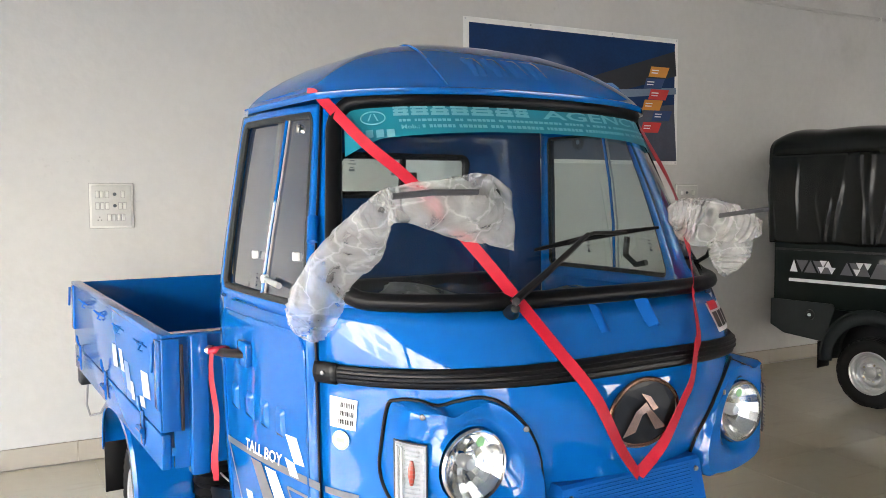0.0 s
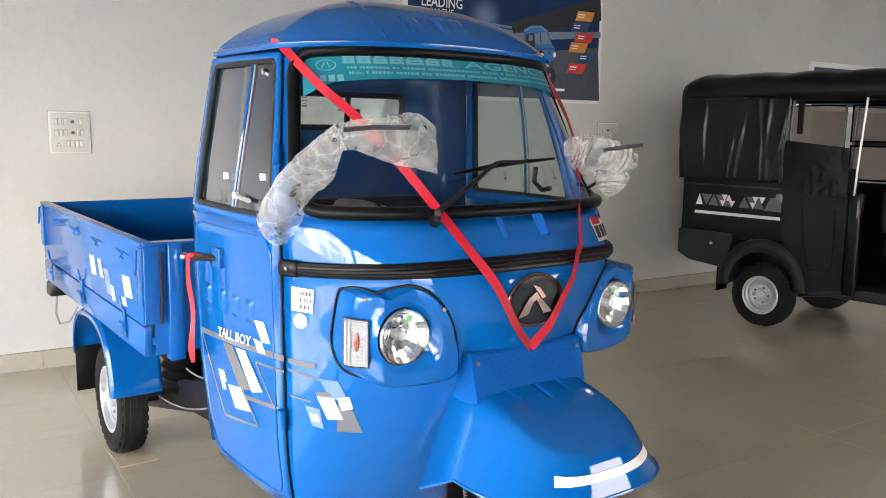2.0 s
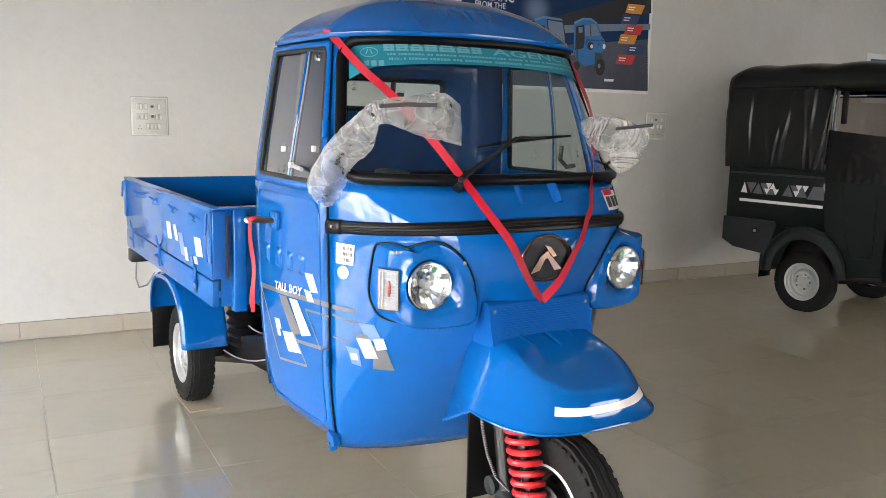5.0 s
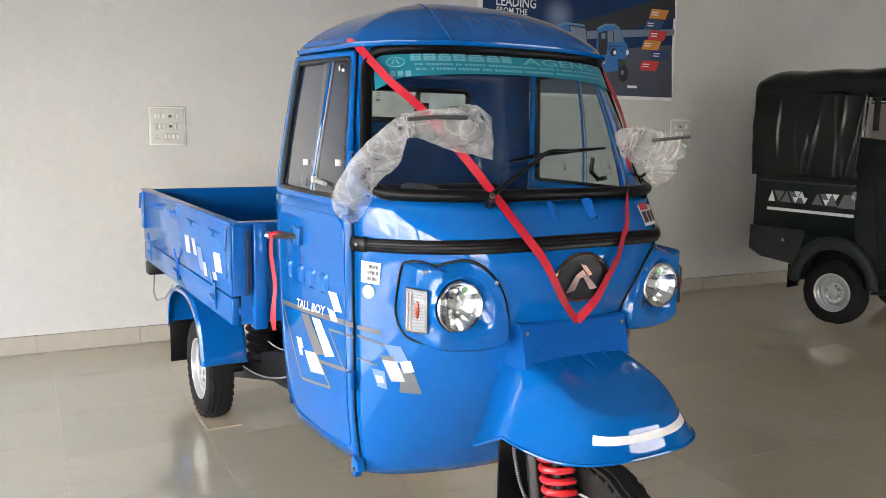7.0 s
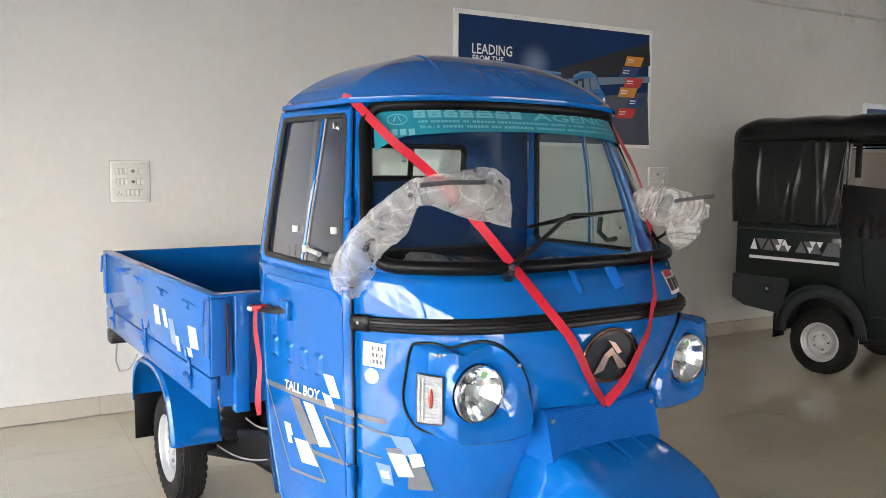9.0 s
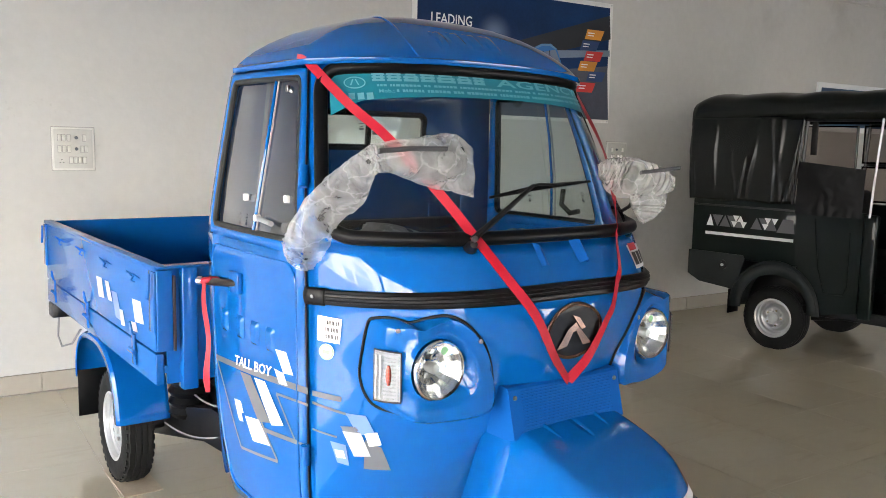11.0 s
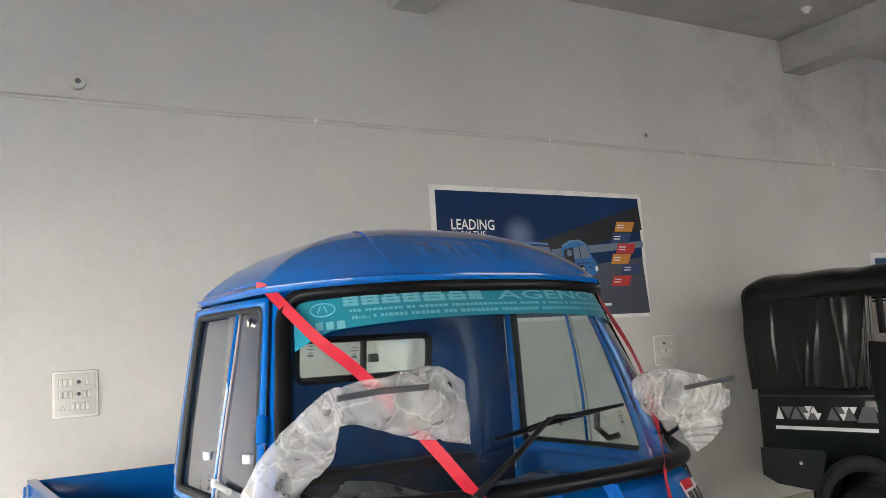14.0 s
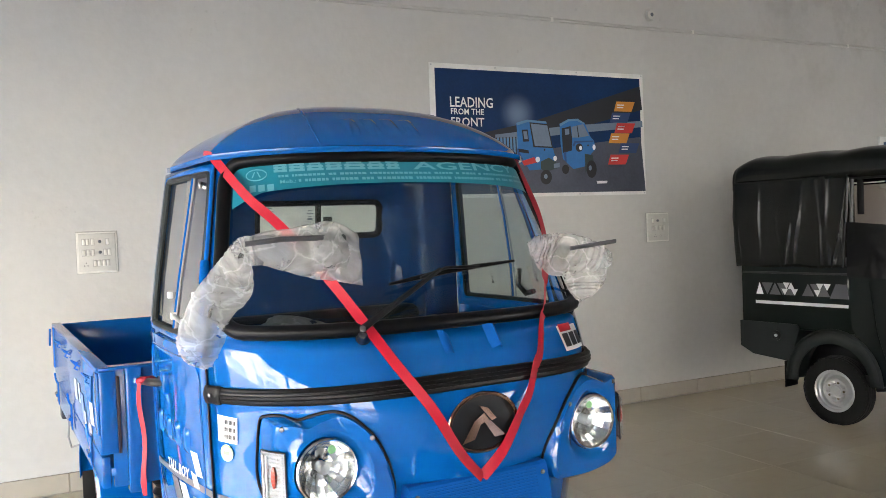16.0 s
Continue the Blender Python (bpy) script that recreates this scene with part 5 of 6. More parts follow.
# fittings of the load bed
for s in (-1, 1):
    for x in (-2.62, -2.19, -1.77, -1.38):
        pts = [(x - 0.06, s * 0.802, 1.118), (x - 0.045, s * 0.822, 1.132), (x - 0.015, s * 0.828, 1.138), (x, s * 0.815, 1.122), (x + 0.015, s * 0.828, 1.138), (x + 0.045, s * 0.822, 1.132), (x + 0.06, s * 0.802, 1.118)]
        part("rope_hook", sweep(pts, 0.0030, 6), BLUE_BED, truck)
        part("rope_hook_stem", sweep([(x, s * 0.804, 1.128), (x, s * 0.818, 1.105), (x + 0.006, s * 0.806, 1.098)], 0.0036, 6), BLUE_BED, truck)
    for x in (-2.80, -2.12, -1.40):
        c = part("bed_hinge", box(x - 0.014, x + 0.014, s * 0.803, s * 0.812, 0.80, 0.90, 0.003), BLUE_BED, truck)
        part("hinge_pin", sweep([(x - 0.035, s * 0.815, 0.838), (x + 0.035, s * 0.815, 0.838)], 0.009, 8), BLUE_BED, c)
        part("hinge_loop", sweep([(x, s * 0.812, 0.90), (x - 0.012, s * 0.818, 0.92), (x, s * 0.820, 0.945), (x + 0.012, s * 0.818, 0.92), (x, s * 0.812, 0.90)], 0.0045, 6), BLUE_BED, c)
        part("hinge_tail", box(x - 0.022, x + 0.022, s * 0.804, s * 0.810, 0.785, 0.81, 0.003), BLUE_BED, c)
    for x, w in ((BX1 - 0.012, 0.03), (BX0 + 0.015, 0.03)):
        q = part("corner_plate", box(x - w, x + w, s * 0.797, s * 0.809, 0.95, 1.165, 0.004), BLUE_BED, truck)
        part("latch_pin", sweep([(x + 0.02, s * 0.82, 1.16), (x + 0.02, s * 0.823, 1.10), (x + 0.005, s * 0.823, 1.07)], 0.006, 6), BLUE_BED, q)
    for x0 in (-1.145,):
        part("flap_edge", box(x0, x0 + 0.012, s * 0.745, s * 0.80, 0.885, 1.17, 0.003), BLUE_BED, truck)
        part("gap_seal", box(x0 + 0.004, x0 + 0.016, s * 0.735, s * 0.744, 0.885, 1.15, 0.001), INK, truck)
    for z in (0.93, 1.03, 1.10):
        part("side_swage", sweep([(BX0 + 0.04, s * 0.768, z), (BX1 - 0.04, s * 0.768, z)], 0.006, 6), BLUE_BED, truck)
    line_ = lambda p, z, o: Vector((p, s * (0.803 + o), z))
    for corners, m_ in (([(-1.95, 1.04), (-1.86, 1.045), (-1.825, 0.965), (-1.915, 0.958)], FADED), ([(-1.81, 1.042), (-1.75, 1.045), (-1.70, 0.97), (-1.765, 0.968)], FADED), ([(-1.71, 1.015), (-1.63, 1.018), (-1.565, 0.915), (-1.655, 0.918)], PALEVINYL), ([(-1.60, 0.96), (-1.55, 0.963), (-1.52, 0.905), (-1.575, 0.90)], FADED), ([(-1.42, 1.03), (-1.31, 1.036), (-1.272, 0.958), (-1.386, 0.948)], FADED), ([(-1.445, 0.94), (-1.375, 0.946), (-1.352, 0.914), (-1.426, 0.908)], FADED)):
        decal("decal", corners, line_, m_, truck, 0.002, 1)
for z in (0.84, 0.98, 1.10):
    part("front_swage", box(BX1, BX1 + 0.008, -0.60, 0.60, z, z + 0.05, 0.003), BLUE_BED, truck)
part("post_cap", box(BX1 - 0.03, BX1 + 0.04, -0.80, -0.60, BZ1 - 0.004, BZ1 + 0.004, 0.002), BLUE_BED, truck)

# stickers on the glass
for fn, spots in ((lambda a, b: back(a, b, -0.006), ((-0.20, 1.712), (-0.045, 1.70))), (lambda a, b: flank(a, b, -1, 0.006), ((0.40, 1.385),)), (lambda a, b: flank(a, b, 1, -0.012), ((0.40, 1.43), (0.86, 1.45)))):
    for a, b in spots:
        for k in range(4):
            w = (0.008, 0.013, 0.006, 0.010)[k]
            part("glass_print", sheet(lambda u, v: fn(a - w + 2 * w * u, b - 0.011 * k + (0.0035 if k != 3 else 0.008) * v), 1, 1), GREYVINYL, truck, "", False)
part("inner_catch", sweep([flank(0.72, 1.46, 1, -0.02), flank(0.70, 1.40, 1, -0.03), flank(0.76, 1.37, 1, -0.03), flank(0.82, 1.38, 1, -0.02)], 0.010, 8), BLACK, truck, "black window catch")
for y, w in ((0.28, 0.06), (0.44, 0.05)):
    part("rear_rib", box(-1.085, -1.065, y, y + w, 0.95, 1.80, 0.008), BLUE_SHADED, truck)
part("plastic_wrap", sheet(lambda u, v: front(-60 + 72 * u, 1.372 + 0.012 * math.sin(9 * u) + 0.06 * v + 0.008 * noise.noise((9 * u, 7 * v, 0)), -0.05 - 0.12 * v - 0.015 * noise.noise((11 * u, 5 * v, 3))), 30, 8), POLY, truck, "crumpled clear wrap on the dashboard")


# ---- ribbons and mirrors ----
def ribbon_band(points, wide, bm=None):
    """A satin band along points, lying flat against the cab front."""
    bm = bm or bmesh.new()
    rows = []
    for k, p in enumerate(points):
        a, b = points[max(0, k - 1)], points[min(len(points) - 1, k + 1)]
        d = (b - a).normalized()
        n = Vector((1.0, (1.9 if p.z < 1.45 or p.y < 0 else 0.5) * p.y, 0.25)).normalized()
        side = d.cross(n).normalized() * wide / 2
        tw = n * 0.007 * noise.noise(p * 5)
        rows.append((bm.verts.new(p + side + tw), bm.verts.new(p - side - tw)))
    for a, b in zip(rows, rows[1:]):
        bm.faces.new((a[0], b[0], b[1], a[1]))
    return bm


LEFT = through_points([front(p, z, 0.026) for p, z in ((-71.5, 1.853), (-69.1, 1.832), (-55.2, 1.718), (-44.2, 1.629), (-32.2, 1.483), (-25.3, 1.366), (-20.5, 1.262), (-14.5, 1.165), (-7.4, 1.045), (-0.8, 0.966))])
RIGHT = through_points([front(p, z, 0.024 if z < 1.3 else 0.016) for p, z in ((-0.8, 0.966), (4.4, 1.036), (9.1, 1.13), (11.5, 1.165), (15.5, 1.225), (18.5, 1.255), (25.0, 1.338), (28.0, 1.365), (36.0, 1.465), (46.0, 1.552), (54.0, 1.64), (62.0, 1.74), (68.0, 1.82), (71.5, 1.86))])
rib = thing("ribbon", "red satin ribbon draped in a V over the blue cab front", "ribbon", TRUCK)
for line_, wide in ((LEFT, 0.027), (RIGHT, 0.030)):
    shell(part("ribbon_band", ribbon_band(line_, wide), RED, rib, "", False), 0.001, 0.0)
    base = line_[0] if line_ is LEFT else line_[-1]
    s = 1 if base.y > 0 else -1
    shell(part("ribbon_end", ribbon_band([base, base + Vector((-0.014, 0.010 * s, 0.008)), base + Vector((-0.026, 0.02 * s, 0.010))], 0.014), RED, rib, "", False), 0.001, 0.0)
tail = [Vector((-0.958 + 0.002 * k, -0.694 - 0.006 * math.sin(k * 0.9), 1.15 - 0.037 * k)) for k in range(11)]
bm = bmesh.new()
rows = []
for k, p in enumerate(tail):
    w = (0.005 + 0.008 * min(1, k / 5)) * (1 if k < 10 else 0.6)
    t = 0.5 + 0.25 * math.sin(k * 0.8)
    d = Vector((math.cos(t), math.sin(t), 0)) * w
    rows.append((bm.verts.new(p + d), bm.verts.new(p + Vector((0, -0.008, 0))), bm.verts.new(p - d)))
for a, b in zip(rows, rows[1:]):
    bm.faces.new((a[0], b[0], b[1], a[1]))
    bm.faces.new((a[1], b[1], b[2], a[2]))
sweep([Vector((-0.97 + 0.02 * math.cos(t), -0.672 + 0.022 * math.sin(t), 1.152 + 0.006 * math.cos(t))) for t in np.linspace(0, 6.28, 17)[:-1]], 0.011, 8, bm, True)
knot = part("ribbon", bm, RED, None, "", True, TRUCK)
tagged(knot, "short red satin ribbon tied to the door handle", "ribbon")


FOLDS = [(Vector((rnd.uniform(-1, 1), rnd.uniform(-1, 1), rnd.uniform(-1, 1))).normalized(), rnd.uniform(12, 38)) for rnd in [random.Random(k + 40) for k in range(9)]]


def crumple_at(p, seed):
    """Height of sharp folds that cross one another, each strong in places and gone in others."""
    d = 0.0
    for k, (way, many) in enumerate(FOLDS):
        w = p.dot(way) * many + 1.1 * noise.noise(p * 5 + Vector((3 * k, seed, 0)))
        d += max(0.0, 0.25 + 1.3 * noise.noise(p * 7 + Vector((seed, 5 * k, 2)))) * (abs(w % 1 - 0.5) * 2 - 0.5) * 0.19 / many
    return d


def film_bag(stations, thick, seed, crumple=1.0):
    """A loose crumpled plastic bag, flattish, between an upper and a lower edge."""
    tops, lows = through_points([a for a, b in stations], 18), through_points([b for a, b in stations], 18)
    bm, rings, n, run, last = bmesh.new(), [], 96, 0.0, None
    for k, (a, b) in enumerate(zip(tops, lows)):
        mid, half = (a + b) / 2, (a - b) / 2
        along = (tops[min(k + 1, len(tops) - 1)] + lows[min(k + 1, len(tops) - 1)] - tops[max(k - 1, 0)] - lows[max(k - 1, 0)]).normalized()
        face = half.cross(along).normalized()
        run += (mid - last).length if last else 0.0
        last = mid
        q = k / (len(tops) - 1) * (len(thick) - 1)
        i = min(int(q), len(thick) - 2)
        t = thick[i] + (thick[i + 1] - thick[i]) * (q - i)
        ring = []
        for c in range(n):
            w = 2 * math.pi * c / n
            p = mid + half * math.copysign(abs(math.cos(w)) ** 0.75, math.cos(w)) + face * t * math.copysign(abs(math.sin(w)) ** 0.8, math.sin(w))
            out = half.normalized() * 0.45 * math.cos(w) + face * math.copysign(min(1.0, 2.2 * abs(math.sin(w))), math.sin(w))
            fold_at = Vector((half.length * w * 0.55 + mid.y * 0.3, 0.4 * run, face.dot(p) * 2 + 0.5 * seed))
            ring.append(bm.verts.new(p + crumple * (out * crumple_at(fold_at, seed) + along * 0.4 * crumple_at(p + Vector((3, 1, 2)), seed))))
        rings.append(ring)
    for a, b in zip(rings, rings[1:]):
        for c in range(n):
            bm.faces.new((a[c], a[(c + 1) % n], b[(c + 1) % n], b[c]))
    return bm


def mirror_set(name, stalk, rod, head, size, tilt):
    m = thing(name, "black wing mirror folded in front of the windscreen", "mirror", TRUCK, "wing mirrors")
    part("mirror_stalk", sweep(stalk, 0.0065, 8), BLACK, m)
    part("mirror_rod", sweep(rod, 0.0078, 10, None, False, 0.7), mat("rod_grey_plastic", (0.06, 0.06, 0.065), 0.45), m, "dark grey stay")
    bm = box(-0.018, 0.018, -size[0], size[0], -size[1], size[1], 0.014, 3)
    bmesh.ops.transform(bm, matrix=Matrix.Translation(head) @ pose(0, 0, 0, 0, tilt[0], tilt[1]), verts=bm.verts)
    h = part("mirror_head", bm, GREYPLASTIC, m)
    bm = box(-0.021, -0.0185, -size[0] * 0.88, size[0] * 0.88, -size[1] * 0.85, size[1] * 0.85, 0.001, 1)
    bmesh.ops.transform(bm, matrix=Matrix.Translation(head) @ pose(0, 0, 0, 0, tilt[0], tilt[1]), verts=bm.verts)
    part("mirror_glass", bm, CHROME, h, "mirror glass")
    return m


mirror_set("wing_mirror", [(-0.39, -0.61, 1.28), (-0.29, -0.612, 1.425), (-0.20, -0.576, 1.505), (-0.10, -0.578, 1.572)], [(-0.042, -0.585, 1.598), (-0.030, -0.50, 1.606), (-0.022, -0.395, 1.606)], (-0.06, -0.385, 1.572), (0.062, 0.045), (10, -10))
mirror_set("wing_mirror", [(-0.385, 0.595, 1.36), (-0.25, 0.56, 1.42), (-0.14, 0.48, 1.50)], [(-0.087, 0.42, 1.542), (-0.07, 0.49, 1.550), (-0.05, 0.565, 1.558)], (-0.155, 0.44, 1.522), (0.045, 0.03), (10, 30))
bag = thing("plastic_bag", "crumpled milky polythene bag wrapped round a wing mirror", "plastic bag", TRUCK, "mirror bags")
part("bag_film", film_bag([((-0.40, -0.64, 1.270), (-0.40, -0.57, 1.264)), ((-0.36, -0.69, 1.335), (-0.35, -0.555, 1.318)), ((-0.29, -0.664, 1.457), (-0.29, -0.560, 1.400)), ((-0.20, -0.625, 1.537), (-0.20, -0.527, 1.470)), ((-0.09, -0.590, 1.607), (-0.10, -0.568, 1.532)), ((-0.07, -0.555, 1.618), (-0.07, -0.541, 1.544)), ((-0.06, -0.422, 1.638), (-0.06, -0.424, 1.508)), ((-0.06, -0.356, 1.645), (-0.06, -0.35, 1.494)), ((-0.055, -0.291, 1.616), (-0.055, -0.277, 1.478))], (0.018, 0.036, 0.032, 0.028, 0.026, 0.022, 0.036, 0.038, 0.005), 2.0), POLY, bag)
bm = lathe([(0.050 * math.sin(math.pi * k / 22), 0.062 * math.cos(math.pi * k / 22)) for k in range(1, 22)], 40, pose(-0.055, -0.372, 1.566, 80, 0, 15))
for v in bm.verts:
    v.co += Vector((0.4, 0, 1)).normalized() * 2.2 * crumple_at(v.co, 9.0) + Vector((0.004, 0, 0)) * math.sin(v.co.y * 420) * math.sin(v.co.z * 420)
part("bubble_wrap", bm, POLY, bag, "bunched clear bubble wrap inside the bag")
bag = thing("plastic_bag", "crumpled clear polythene bag hanging over a wing mirror", "plastic bag", TRUCK, "mirror bags")
part("bag_film", film_bag([((-0.205, 0.344, 1.563), (-0.205, 0.347, 1.552)), ((-0.19, 0.378, 1.582), (-0.19, 0.362, 1.499)), ((-0.161, 0.448, 1.585), (-0.161, 0.388, 1.464)), ((-0.121, 0.507, 1.569), (-0.121, 0.459, 1.462)), ((-0.089, 0.549, 1.540), (-0.089, 0.525, 1.470)), ((-0.07, 0.569, 1.522), (-0.07, 0.565, 1.487))], (0.006, 0.035, 0.05, 0.045, 0.035, 0.006), 5.0), POLY, bag)
part("loose_end", film_bag([((-0.12, 0.412, 1.472), (-0.10, 0.568, 1.476)), ((-0.12, 0.422, 1.433), (-0.10, 0.554, 1.429)), ((-0.12, 0.447, 1.397), (-0.10, 0.502, 1.391)), ((-0.12, 0.467, 1.380), (-0.10, 0.459, 1.380))], (0.02, 0.02, 0.012, 0.004), 8.0, 0.5), POLY, bag)

card = part("cardboard_sheet", box(-2.42, -2.035, -0.692, -0.518, 0, 0.005, 0.001, 1), CARD, None, "", False, TRUCK)
tagged(card, "flat brown cardboard sheet under a rear tyre", "cardboard")


# ---- black passenger three-wheeler ----
rick = thing("passenger_three_wheeler", "black passenger three-wheeler with a black canvas canopy and open doorway", "vehicle", pose(5.8, 3.93, 0, 0, 0, -82))
RW = 1.22


def fold(x, z):
    """Upright wrinkles that wander and fade."""
    d = 0.008 * noise.noise((x * 5, z * 2, 1))
    for k in range(9):
        at = -0.80 + 0.118 * k + 0.04 * math.sin(2.3 * k) + 0.16 * (z - 1.5) * math.sin(1.7 * k) + 0.025 * noise.noise((k, z * 3, 0))
        high = max(0.0, 0.30 + 1.2 * noise.noise((k * 1.7, z * 2.6, 5)))
        d += 0.012 * high * math.exp(-((x - at) / (0.012 + 0.004 * (k % 4))) ** 2)
    return d


def canopy(u, v):
    """Canvas over the hoops: v runs over the roof from side to side."""
    x = -0.86 + 2.75 * u
    a = math.pi * v
    y = RW / 2 - (RW / 2 + 0.01) * math.copysign(abs(math.cos(a)) ** 0.35, math.cos(a))
    z = 1.885 + 0.22 * abs(math.sin(a)) ** 0.45 - 0.02 * u + 0.016 * abs(math.sin(2 * math.pi * x / 0.95)) * math.sin(a) - 0.05 * max(0, 1 - u * 14) ** 2
    return Vector((x, y, z + 0.006 * noise.noise((x * 4, y * 4, 2))))


can = shell(part("canopy", sheet(canopy, 60, 30), CANVAS, rick, "black canvas canopy stretched over hoops"), 0.008)
side_c = shell(part("side_curtain", sheet(lambda u, v: Vector((-0.84 + (0.93 + 0.055 * v) * u, -0.012 - fold(-0.84 + u, 1.2 + 0.7 * v) - 0.012 * math.sin(math.pi * v), 1.20 + 0.70 * v + 0.006 * math.sin(14 * u) * (1 - v))), 120, 30), CANVAS, rick, "wrinkled black canvas side curtain"), 0.006)
part("curtain_hem", sweep([(0.105 + 0.05 * v, -0.02, 1.205 + 0.67 * v) for v in np.linspace(0, 1, 12)], 0.011, 8), CANVAS, side_c)
shell(part("rear_curtain", sheet(lambda u, v: Vector((-0.85 - fold(u, v * 2) - 0.02 * math.sin(math.pi * v), RW * u, 1.20 + 0.74 * v)), 24, 16), CANVAS, rick, "black canvas rear curtain"), 0.006)
rear_body = part("rear_body", box(-0.81, 0.17, 0.0, RW, 0.70, 1.215, 0.02, 2), DARKBODY, rick, "gloss black lower body panel")
# black strip standing in for the shade under the curtain's lower edge
part("side_gap_shade", box(-0.80, 0.13, -0.004, 0.01, 1.145, 1.16, 0.002), BLACK, rick)
GREY_T = mat("grey_triangle_vinyl", (0.10, 0.10, 0.11), 0.4, 0, 0, 0.05, 20)
part("white_stripe", box(-0.67, 0.125, -0.005, 0.0, 0.897, 0.922), WHITE, rear_body, "", False)
part("grey_band", prism([(-0.02, 0.965), (0.03, 1.075), (0.115, 1.075), (0.13, 0.965)], -0.005, 0.0), GREY_T, rear_body, "", False)


def triangle(x, z, w, h, up, m, y):
    poly = [(x - w / 2, z), (x + w / 2, z), (x, z + h)] if up else [(x - w / 2, z + h), (x, z), (x + w / 2, z + h)]
    return part("triangle", prism(poly, y, 0.0), m, rear_body, "", False)


for x, up, m in ((-0.63, True, WHITE), (-0.56, False, GREY_T), (-0.49, True, GREY_T), (-0.42, False, GREY_T), (-0.36, True, GREY_T), (-0.20, True, GREY_T), (-0.13, False, GREY_T), (-0.07, True, GREY_T)):
    triangle(x, 0.975, 0.10 if m == GREY_T else 0.065, 0.095, up, m, -0.004)
for x, z, up in ((-0.385, 1.025, False), (-0.345, 1.025, True), (-0.40, 0.975, False), (-0.315, 0.975, False), (-0.10, 1.025, False), (-0.12, 0.975, False), (-0.04, 1.025, False)):
    triangle(x, z, 0.055, 0.05, up, WHITE, -0.007)
bump_ = part("rear_bumper", prism([(-0.82, 0.745), (-0.82, 0.535), (-0.70, 0.475), (-0.36, 0.445), (-0.28, 0.71), (-0.30, 0.745)], -0.012, RW + 0.01), GREYPLASTIC, rick, "dark grey plastic corner bumper", False)
part("marker_ring", lathe([(0.042, 0), (0.042, 0.012), (0.028, 0.014), (0.026, 0.006), (0, 0.006)], 20, pose(-0.48, -0.012, 0.645, 90, 0, 0)), BLACK, bump_)
part("marker_boss", lathe([(0.014, 0), (0.012, 0.016), (0, 0.018)], 12, pose(-0.48, -0.012, 0.645, 90, 0, 0)), SILVER, bump_)


def wheel_arch(u, v):
    a = radians(184 - 179 * u)
    r = 0.335
    lip = 0.06 * (1 - v)
    return Vector(((r + lip * 0.9) * math.cos(a) * (1.0 if u < 0.5 else 0.96), -0.035 + 0.22 * v, 0.33 + (r + 0.03) * math.sin(a) * (0.98 + 0.1 * (1 - v))))


shell(part("wheel_arch", sheet(wheel_arch, 28, 5), GREYPLASTIC, rick, "dark grey plastic wheel arch"), 0.01)
# flat face of the arch
bm = bmesh.new()
inner, outer = [], []
for k in range(29):
    a = radians(184 - 184 * k / 28)
    inner.append(bm.verts.new((0.29 * math.cos(a), -0.03, 0.33 + 0.29 * math.sin(a))))
    outer.append(bm.verts.new((0.395 * math.cos(a) * 0.97, -0.024, 0.33 + 0.405 * math.sin(a))))
for k in range(28):
    bm.faces.new((inner[k], inner[k + 1], outer[k + 1], outer[k]))
shell(part("arch_face", bm, GREYPLASTIC, rick), 0.012)
part("mudflap", box(-0.395, -0.385, -0.045, 0.12, 0.24, 0.45, 0.002), RUBBER, rick)
part("wheel_well", box(-0.36, 0.34, 0.19, 0.20, 0.30, 0.63, 0.004), BLACK, rick)
wheel("rear_wheel", pose(0, 0.05, 0.257, 90, 0, 0), 0.262, 0.135, rick)
wheel("rear_wheel", pose(0, RW - 0.05, 0.257, -90, 0, 0), 0.262, 0.135, rick)
wheel("front_wheel", pose(1.75, RW / 2, 0.257, 90, 0, 0), 0.262, 0.12, rick)
# side panel and doorway
panel = part("side_panel", prism([(0.13, 1.20), (0.15, 0.75), (0.24, 0.60), (0.33, 0.34), (0.66, 0.40), (0.66, 1.17)], -0.006, 0.05), DARKBODY, rick, "gloss black pressed side panel", False)
part("panel_press", sweep([(0.29, -0.007, 1.10), (0.34, -0.008, 0.72), (0.40, -0.008, 0.52), (0.55, -0.008, 0.53), (0.575, -0.008, 0.60), (0.57, -0.007, 1.02)], 0.007, 6), DARKBODY, panel)
part("sill", box(0.20, 1.60, 0.02, RW - 0.02, 0.33, 0.40, 0.01), BLACK, rick)
part("underframe", box(-0.38, 1.6, 0.25, RW - 0.25, 0.30, 0.42, 0.02), BLACK, rick)
part("cross_brace", sweep([(0.30, 0.05, 0.30), (0.62, 0.05, 0.36)], 0.018, 8), BLACK, rick)
part("door_post", sweep([(0.745, -0.005, 1.88), (0.715, -0.005, 1.40), (0.70, 0.0, 1.14)], 0.009, 10), SILVER, rick, "bright steel grab pole")
part("door_column", box(0.66, 0.76, -0.004, 0.06, 0.36, 1.16, 0.015, 3), DARKBODY, rick)
part("rear_seat_back", box(0.12, 0.24, 0.05, RW - 0.05, 0.85, 1.30, 0.04, 3), SEAT, rick, "black vinyl rear seat back")
part("rear_seat", box(0.12, 0.62, 0.05, RW - 0.05, 0.62, 0.80, 0.04, 3), SEAT, rick, "black vinyl rear seat")
part("side_cushion", sheet(lambda u, v: Vector((0.13 + 0.52 * u, -0.014 - 0.012 * math.sin(math.pi * u) + 0.008 * noise.noise((u * 3, v * 2, 2)) - 0.010 * abs(noise.noise((u * 7, v * 5, 6))), 1.13 + (0.42 - 0.05 * u) * v)), 40, 30), RUBBER, rick, "black crinkled side flap")
